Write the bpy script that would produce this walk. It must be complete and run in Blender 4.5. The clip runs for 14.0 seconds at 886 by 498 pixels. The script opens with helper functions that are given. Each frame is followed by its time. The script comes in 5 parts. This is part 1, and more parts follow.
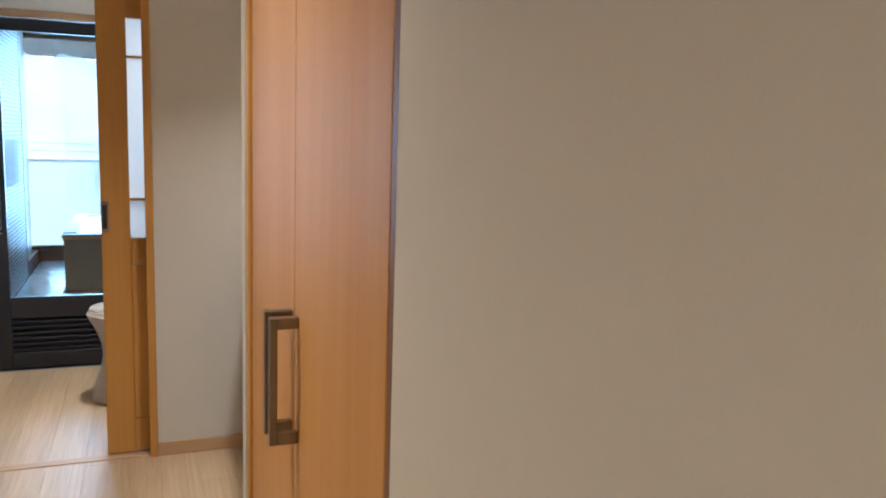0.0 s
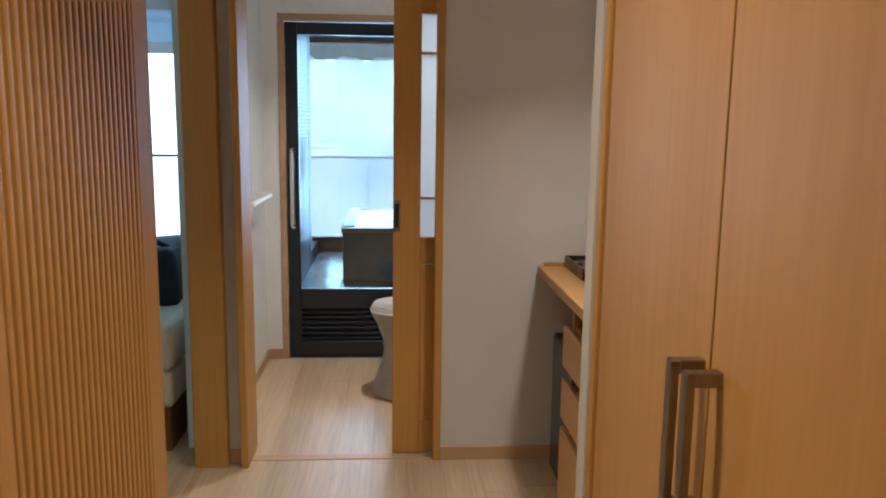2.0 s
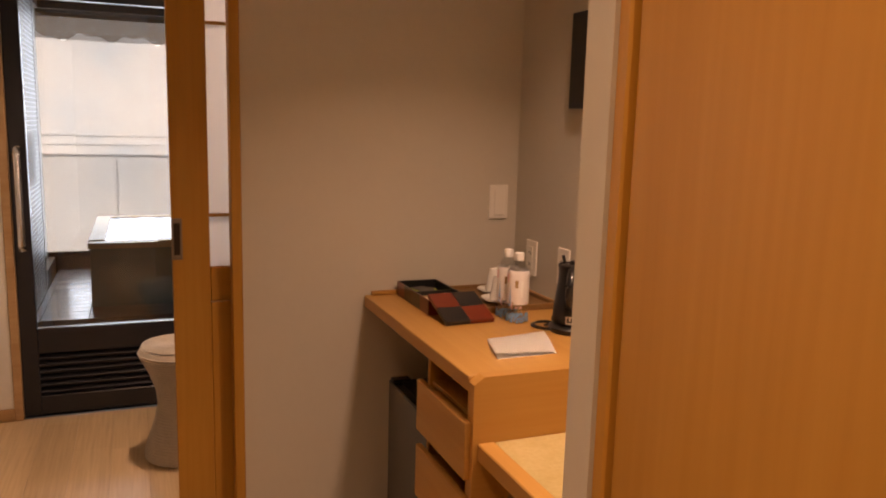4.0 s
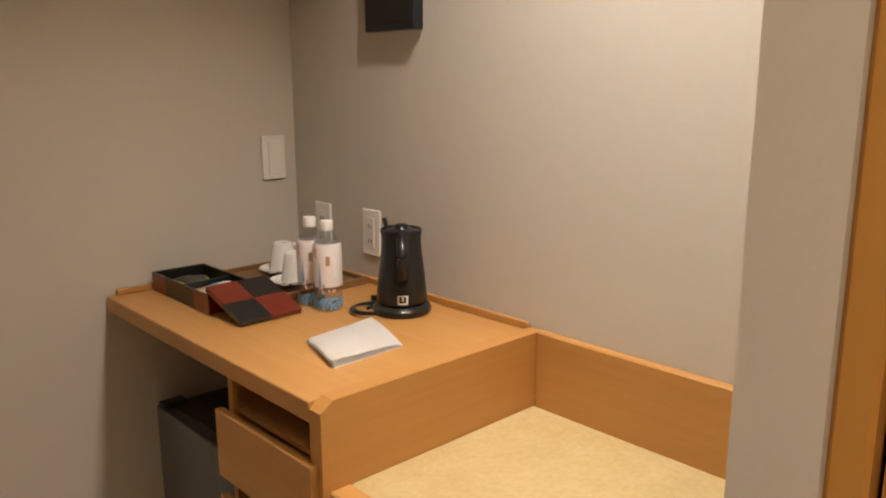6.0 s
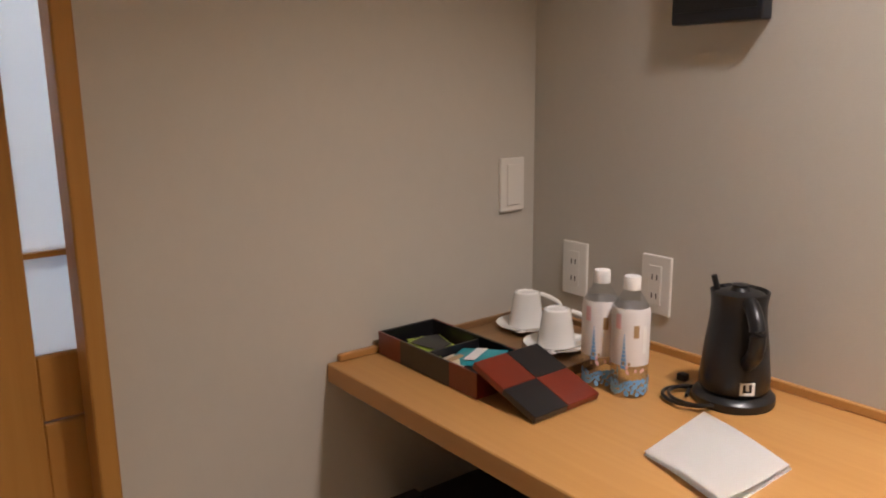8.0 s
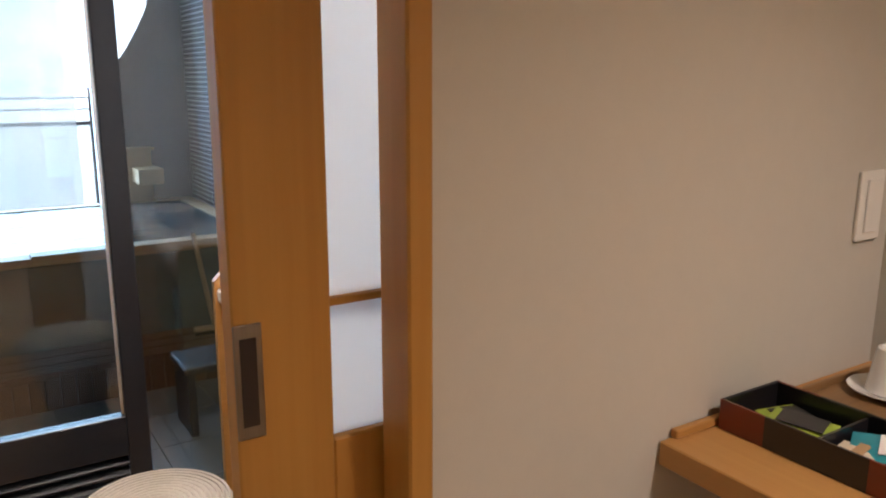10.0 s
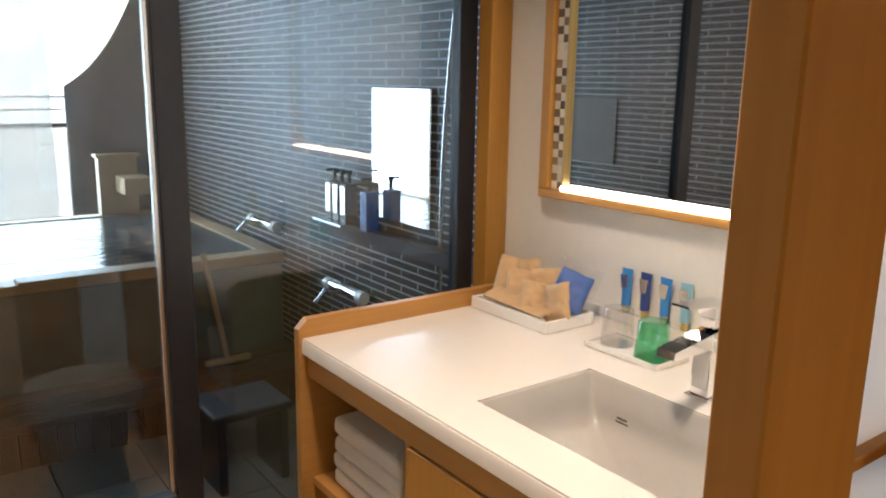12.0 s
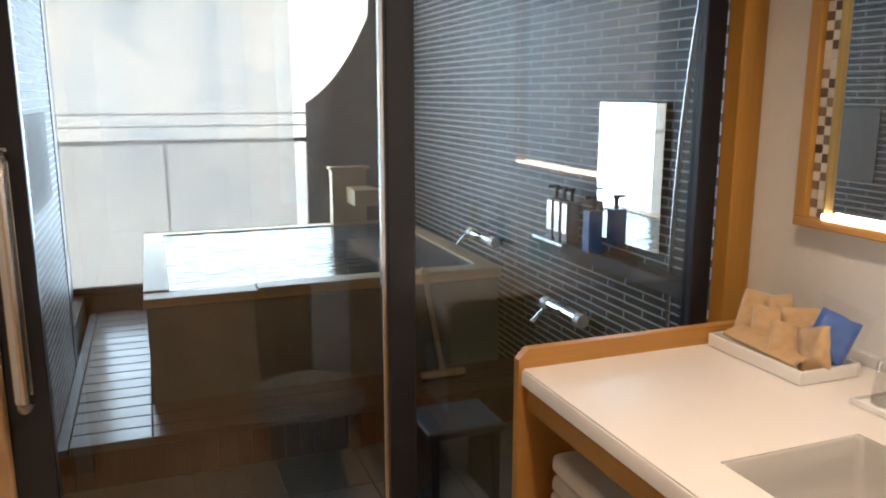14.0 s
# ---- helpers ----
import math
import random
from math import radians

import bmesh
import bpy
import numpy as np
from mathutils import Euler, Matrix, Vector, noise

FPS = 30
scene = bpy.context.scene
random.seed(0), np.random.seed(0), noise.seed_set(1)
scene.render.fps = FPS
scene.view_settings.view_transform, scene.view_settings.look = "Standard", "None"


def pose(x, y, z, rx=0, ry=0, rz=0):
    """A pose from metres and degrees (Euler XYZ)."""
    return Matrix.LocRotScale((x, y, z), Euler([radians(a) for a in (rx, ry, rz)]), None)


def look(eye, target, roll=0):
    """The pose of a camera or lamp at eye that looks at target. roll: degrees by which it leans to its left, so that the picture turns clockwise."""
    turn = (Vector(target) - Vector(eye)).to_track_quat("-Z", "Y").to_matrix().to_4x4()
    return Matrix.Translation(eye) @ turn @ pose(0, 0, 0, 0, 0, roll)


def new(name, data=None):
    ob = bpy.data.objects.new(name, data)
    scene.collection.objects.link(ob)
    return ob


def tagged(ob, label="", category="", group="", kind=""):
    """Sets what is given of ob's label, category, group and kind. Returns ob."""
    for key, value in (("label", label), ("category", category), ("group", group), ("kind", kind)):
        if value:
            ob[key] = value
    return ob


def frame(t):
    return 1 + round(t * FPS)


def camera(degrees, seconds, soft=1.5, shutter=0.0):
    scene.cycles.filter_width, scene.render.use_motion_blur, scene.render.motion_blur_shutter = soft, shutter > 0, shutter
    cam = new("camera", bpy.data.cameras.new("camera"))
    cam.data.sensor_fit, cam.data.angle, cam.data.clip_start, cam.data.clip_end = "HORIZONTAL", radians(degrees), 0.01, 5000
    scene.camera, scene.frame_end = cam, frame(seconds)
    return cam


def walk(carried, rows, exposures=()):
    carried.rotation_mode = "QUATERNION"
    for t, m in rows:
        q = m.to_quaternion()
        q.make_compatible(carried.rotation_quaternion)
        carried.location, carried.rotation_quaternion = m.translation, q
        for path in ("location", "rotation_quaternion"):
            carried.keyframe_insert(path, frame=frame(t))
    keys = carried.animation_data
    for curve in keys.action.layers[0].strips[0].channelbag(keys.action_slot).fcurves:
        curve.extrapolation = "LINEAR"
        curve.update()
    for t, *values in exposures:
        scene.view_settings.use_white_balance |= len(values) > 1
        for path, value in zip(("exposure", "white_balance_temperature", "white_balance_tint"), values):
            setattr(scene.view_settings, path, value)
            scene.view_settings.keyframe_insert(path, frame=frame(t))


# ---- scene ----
cam = camera(59.6, 14.0, 2.0)
PATH = [
    (0, (-0.143, 1.146, 1.424), (0.581, 2.989, 1.139), 1.9),
    (0.5, (-0.181, 1.213, 1.421), (0.346, 3.118, 1.117), 1.8),
    (1, (-0.267, 1.298, 1.423), (0.065, 3.245, 1.105), 1.3),
    (1.5, (-0.313, 1.351, 1.421), (-0.097, 3.314, 1.102), 1.0),
    (2, (-0.306, 1.453, 1.426), (-0.175, 3.423, 1.109), 0.8),
    (2.5, (-0.265, 1.589, 1.437), (-0.043, 3.552, 1.126), 0.9),
    (3, (-0.328, 1.774, 1.426), (0.03, 3.718, 1.123), 1.6),
    (3.5, (-0.397, 1.939, 1.413), (0.142, 3.841, 1.109), 1.7),
    (4, (-0.396, 2.141, 1.423), (0.333, 3.976, 1.106), 1.5),
    (6.3, (-0.33, 2.77, 1.358), (1.022, 4.179, 0.925), -0.1),
    (6.5, (-0.321, 2.825, 1.372), (1.016, 4.242, 0.921), -0.4),
    (7, (-0.405, 3.011, 1.371), (0.906, 4.461, 0.947), -0.2),
    (7.5, (-0.432, 3.179, 1.36), (0.85, 4.657, 0.947), -0.3),
    (8, (-0.395, 3.332, 1.377), (0.805, 4.878, 0.965), -0.6),
    (8.5, (-0.408, 3.485, 1.357), (0.774, 5.048, 0.958), -0.6),
    (9, (-0.412, 3.613, 1.369), (0.664, 5.248, 0.957), -0.9),
    (11.3, (-0.692, 4.283, 1.368), (0.364, 5.924, 0.928), 0.8),
    (11.5, (-0.679, 4.342, 1.368), (0.406, 5.966, 0.935), 0.8),
    (12, (-0.672, 4.454, 1.361), (0.494, 6.024, 0.943), 1.0),
    (12.5, (-0.684, 4.543, 1.364), (0.521, 6.084, 0.947), 0.9),
    (13, (-0.689, 4.582, 1.368), (0.436, 6.182, 0.946), 0.4),
    (13.5, (-0.674, 4.585, 1.376), (0.261, 6.304, 0.962), -0.1),
    (14, (-0.649, 4.557, 1.375), (0.042, 6.391, 0.978), -0.0),
]
# seconds, stops, kelvin, tint of the camera's own adjustment
TONE = [(0, 0.54, 5250, 9), (0.5, 0.44, 5200, 9), (1.5, 0.18, 5350, 9), (2.2, 0.08, 5450, 10), (3.0, -0.1, 6450, 15), (3.5, -0.15, 7700, 27), (4.2, -0.35, 10200, 44),
        (6.3, 0.08, 6100, 13), (7.5, -0.01, 6150, 17), (8.4, 0.1, 5450, 17), (9.2, 0.30, 5350, 17), (11.3, 0.20, 8000, 24), (12.5, 0.04, 6700, 18), (14, -0.12, 7700, 24)]
walk(cam, [(t, look(e, g, r)) for t, e, g, r in PATH], TONE)

# ---- world, daylight and lamps ----
world = bpy.data.worlds.new("sky")
scene.world = world
world.use_nodes = True
wn = world.node_tree
sky = wn.nodes.new("ShaderNodeTexSky")
sky.sky_type, sky.sun_disc = "NISHITA", False
sky.sun_elevation, sky.sun_rotation = radians(40), radians(150)
wn.links.new(sky.outputs[0], wn.nodes["Background"].inputs[0])
wn.nodes["Background"].inputs[1].default_value = 0.12

sun = new("sun", bpy.data.lights.new("sun", "SUN"))
sun.data.energy, sun.data.angle, sun.data.color = 1.0, radians(12), (1, 0.96, 0.9)
sun.matrix_world = look((0, 0, 0), (0.3, 0.62, -0.9))


def area(name, eye, target, w, h, watts, colour, spread=180):
    lamp = new(name, bpy.data.lights.new(name, "AREA"))
    lamp.data.shape, lamp.data.size, lamp.data.size_y = "RECTANGLE", w, h
    lamp.data.energy, lamp.data.color, lamp.data.spread = watts, colour, radians(spread)
    lamp.matrix_world = look(eye, target)
    return lamp


WARM = (1.0, 0.80, 0.55)
SOFT = (1.0, 0.88, 0.73)
DAY = (0.46, 0.75, 1.0)
# recessed downlights of the corridor, the alcove and the vanity room
LAMPS = ((-0.54, 2.45, 9.5, WARM), (-0.50, 0.45, 9, WARM), (0.50, 3.40, 13.5, SOFT), (-0.20, 5.28, 10.5, SOFT))
for lx, ly, watts, tone in LAMPS:
    area("downlight_lamp", (lx, ly, 2.385), (lx, ly, 0), 0.14, 0.14, watts, tone, 112)
# the sky's light in the window openings
area("skylight_bath", (-0.30, 9.12, 1.25), (-0.30, 6, 1.25), 1.3, 1.9, 78, DAY)
area("skylight_bedroom", (-2.7, 7.82, 1.3), (-2.4, 4, 0.8), 2.6, 1.7, 90, DAY)


# ---- materials ----
def material(name, colour, rough=0.5, metal=0.0, spec=0.5, grain=None, bump=0.0, vary=0.0, coat=0.0, **more):
    """grain: (scale x, y, z, noise scale, strength, second colour)."""
    m = bpy.data.materials.new(name)
    m.use_nodes = True
    nt = m.node_tree
    b = nt.nodes["Principled BSDF"]
    b.inputs["Base Color"].default_value = (*colour, 1)
    b.inputs["Roughness"].default_value = rough
    b.inputs["Metallic"].default_value = metal
    b.inputs["Specular IOR Level"].default_value = spec
    b.inputs["Coat Weight"].default_value = coat
    for k, v in more.items():
        b.inputs[k.replace("_", " ")].default_value = v
    if grain:
        sx, sy, sz, ns, amount, second = grain
        co = nt.nodes.new("ShaderNodeTexCoord")
        mp = nt.nodes.new("ShaderNodeMapping")
        mp.inputs["Scale"].default_value = (sx, sy, sz)
        n1 = nt.nodes.new("ShaderNodeTexNoise")
        n1.inputs["Scale"].default_value, n1.inputs["Detail"].default_value = ns, 7
        n2 = nt.nodes.new("ShaderNodeTexNoise")
        n2.inputs["Scale"].default_value, n2.inputs["Detail"].default_value = ns * 0.13, 3
        nt.links.new(co.outputs["Object"], mp.inputs[0])
        nt.links.new(mp.outputs[0], n1.inputs["Vector"])
        nt.links.new(mp.outputs[0], n2.inputs["Vector"])
        ad = nt.nodes.new("ShaderNodeMath")
        ad.operation = "ADD"
        nt.links.new(n1.outputs["Fac"], ad.inputs[0])
        nt.links.new(n2.outputs["Fac"], ad.inputs[1])
        mr = nt.nodes.new("ShaderNodeMapRange")
        mr.inputs["From Min"].default_value, mr.inputs["From Max"].default_value = 0.7, 1.3
        mr.inputs["To Max"].default_value = amount
        nt.links.new(ad.outputs[0], mr.inputs["Value"])
        mix = nt.nodes.new("ShaderNodeMix")
        mix.data_type = "RGBA"
        mix.inputs["A"].default_value, mix.inputs["B"].default_value = (*colour, 1), (*second, 1)
        nt.links.new(mr.outputs[0], mix.inputs["Factor"])
        out = mix.outputs["Result"]
        if vary:
            oi = nt.nodes.new("ShaderNodeObjectInfo")
            r2 = nt.nodes.new("ShaderNodeMapRange")
            r2.inputs["To Min"].default_value, r2.inputs["To Max"].default_value = 1 - vary, 1 + vary
            nt.links.new(oi.outputs["Random"], r2.inputs["Value"])
            hs = nt.nodes.new("ShaderNodeHueSaturation")
            nt.links.new(r2.outputs[0], hs.inputs["Value"])
            nt.links.new(out, hs.inputs["Color"])
            out = hs.outputs[0]
        nt.links.new(out, b.inputs["Base Color"])
        rr = nt.nodes.new("ShaderNodeMapRange")
        rr.inputs["To Min"].default_value, rr.inputs["To Max"].default_value = max(rough - 0.06, 0), min(rough + 0.08, 1)
        nt.links.new(n2.outputs["Fac"], rr.inputs["Value"])
        nt.links.new(rr.outputs[0], b.inputs["Roughness"])
        if bump:
            bp = nt.nodes.new("ShaderNodeBump")
            bp.inputs["Strength"].default_value, bp.inputs["Distance"].default_value = bump, 0.002
            nt.links.new(n1.outputs["Fac"], bp.inputs["Height"])
            nt.links.new(bp.outputs[0], b.inputs["Normal"])
    return m


def pane_material(name, tint=(1, 1, 1), gloss=1.0, ior=1.45, rough=0.0):
    m = bpy.data.materials.new(name)
    m.use_nodes = True
    nt = m.node_tree
    nt.nodes.remove(nt.nodes["Principled BSDF"])
    tr, gl = nt.nodes.new("ShaderNodeBsdfTransparent"), nt.nodes.new("ShaderNodeBsdfGlossy")
    tr.inputs[0].default_value = (*tint, 1)
    gl.inputs["Roughness"].default_value = rough
    fr, pw, ml, mx = nt.nodes.new("ShaderNodeLayerWeight"), nt.nodes.new("ShaderNodeMath"), nt.nodes.new("ShaderNodeMath"), nt.nodes.new("ShaderNodeMixShader")
    pw.operation, pw.inputs[1].default_value = "POWER", 4.0
    ml.operation, ml.inputs[1].default_value, ml.inputs[2].default_value = "MULTIPLY_ADD", 0.85, 0.045 * gloss
    nt.links.new(fr.outputs["Facing"], pw.inputs[0])
    nt.links.new(pw.outputs[0], ml.inputs[0])
    nt.links.new(ml.outputs[0], mx.inputs[0])
    nt.links.new(tr.outputs[0], mx.inputs[1])
    nt.links.new(gl.outputs[0], mx.inputs[2])
    nt.links.new(mx.outputs[0], nt.nodes["Material Output"].inputs[0])
    return m


def film_material(name, colour, share):
    """A thin white film that lets diffuse light through; share: how much of it is clear."""
    m = bpy.data.materials.new(name)
    m.use_nodes = True
    nt = m.node_tree
    nt.nodes.remove(nt.nodes["Principled BSDF"])
    tl, df, tr = (nt.nodes.new("ShaderNodeBsdf" + k) for k in ("Translucent", "Diffuse", "Transparent"))
    tl.inputs[0].default_value = df.inputs[0].default_value = (*colour, 1)
    no, m1, m2 = nt.nodes.new("ShaderNodeTexNoise"), nt.nodes.new("ShaderNodeMixShader"), nt.nodes.new("ShaderNodeMixShader")
    no.inputs["Scale"].default_value = 3
    rg = nt.nodes.new("ShaderNodeMapRange")
    rg.inputs["To Min"].default_value, rg.inputs["To Max"].default_value = share * 0.8, min(share * 1.2, 1)
    nt.links.new(no.outputs["Fac"], rg.inputs["Value"])
    m1.inputs[0].default_value = 0.3
    nt.links.new(tl.outputs[0], m1.inputs[1])
    nt.links.new(df.outputs[0], m1.inputs[2])
    nt.links.new(rg.outputs[0], m2.inputs[0])
    nt.links.new(m1.outputs[0], m2.inputs[1])
    nt.links.new(tr.outputs[0], m2.inputs[2])
    nt.links.new(m2.outputs[0], nt.nodes["Material Output"].inputs[0])
    return m


def tile_material(name, base, second, grout, w, h, plane):
    """Narrow wall tiles with raised faces; plane: which axis the wall faces."""
    m = bpy.data.materials.new(name)
    m.use_nodes = True
    nt = m.node_tree
    b = nt.nodes["Principled BSDF"]
    co = nt.nodes.new("ShaderNodeTexCoord")
    sp, cb = nt.nodes.new("ShaderNodeSeparateXYZ"), nt.nodes.new("ShaderNodeCombineXYZ")
    nt.links.new(co.outputs["Object"], sp.inputs[0])
    nt.links.new(sp.outputs["Y" if plane == "x" else "X"], cb.inputs[0])
    nt.links.new(sp.outputs["Z"], cb.inputs[1])
    br = nt.nodes.new("ShaderNodeTexBrick")
    for k, v in (("Scale", 1), ("Mortar Size", 0.0038), ("Mortar Smooth", 0.3), ("Brick Width", w), ("Row Height", h)):
        br.inputs[k].default_value = v
    br.inputs["Color1"].default_value, br.inputs["Color2"].default_value, br.inputs["Mortar"].default_value = (*base, 1), (*second, 1), (*grout, 1)
    nt.links.new(cb.outputs[0], br.inputs["Vector"])
    no = nt.nodes.new("ShaderNodeTexNoise")
    no.inputs["Scale"].default_value = 14
    mx = nt.nodes.new("ShaderNodeMix")
    mx.data_type, mx.blend_type = "RGBA", "MULTIPLY"
    mx.inputs["Factor"].default_value = 0.35
    nt.links.new(br.outputs["Color"], mx.inputs["A"])
    nt.links.new(no.outputs["Color"], mx.inputs["B"])
    nt.links.new(mx.outputs["Result"], b.inputs["Base Color"])
    b.inputs["Roughness"].default_value = 0.42
    b.inputs["Specular IOR Level"].default_value = 0.3
    bp = nt.nodes.new("ShaderNodeBump")
    bp.invert, bp.inputs["Distance"].default_value, bp.inputs["Strength"].default_value = True, 0.002, 0.7
    nt.links.new(br.outputs["Fac"], bp.inputs["Height"])
    nt.links.new(bp.outputs[0], b.inputs["Normal"])
    return m


def glow_material(name, colour, strength):
    m = bpy.data.materials.new(name)
    m.use_nodes = True
    b = m.node_tree.nodes["Principled BSDF"]
    b.inputs["Base Color"].default_value = (*colour, 1)
    b.inputs["Emission Color"].default_value = (*colour, 1)
    b.inputs["Emission Strength"].default_value = strength
    return m


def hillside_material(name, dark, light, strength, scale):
    """A distance of pale foliage and sky whose daylight is put in as glow."""
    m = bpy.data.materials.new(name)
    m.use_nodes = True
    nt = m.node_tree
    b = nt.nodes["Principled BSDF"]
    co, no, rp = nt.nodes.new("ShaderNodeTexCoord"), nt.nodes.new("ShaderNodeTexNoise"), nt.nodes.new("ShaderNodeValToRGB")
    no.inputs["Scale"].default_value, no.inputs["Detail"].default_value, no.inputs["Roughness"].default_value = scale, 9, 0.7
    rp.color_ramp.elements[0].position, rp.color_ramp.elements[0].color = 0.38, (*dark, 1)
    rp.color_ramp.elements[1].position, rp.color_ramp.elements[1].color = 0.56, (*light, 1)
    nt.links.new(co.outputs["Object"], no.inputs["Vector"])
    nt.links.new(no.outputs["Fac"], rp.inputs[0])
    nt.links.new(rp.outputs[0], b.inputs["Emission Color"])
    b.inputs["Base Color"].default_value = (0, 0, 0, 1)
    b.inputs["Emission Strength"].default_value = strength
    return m


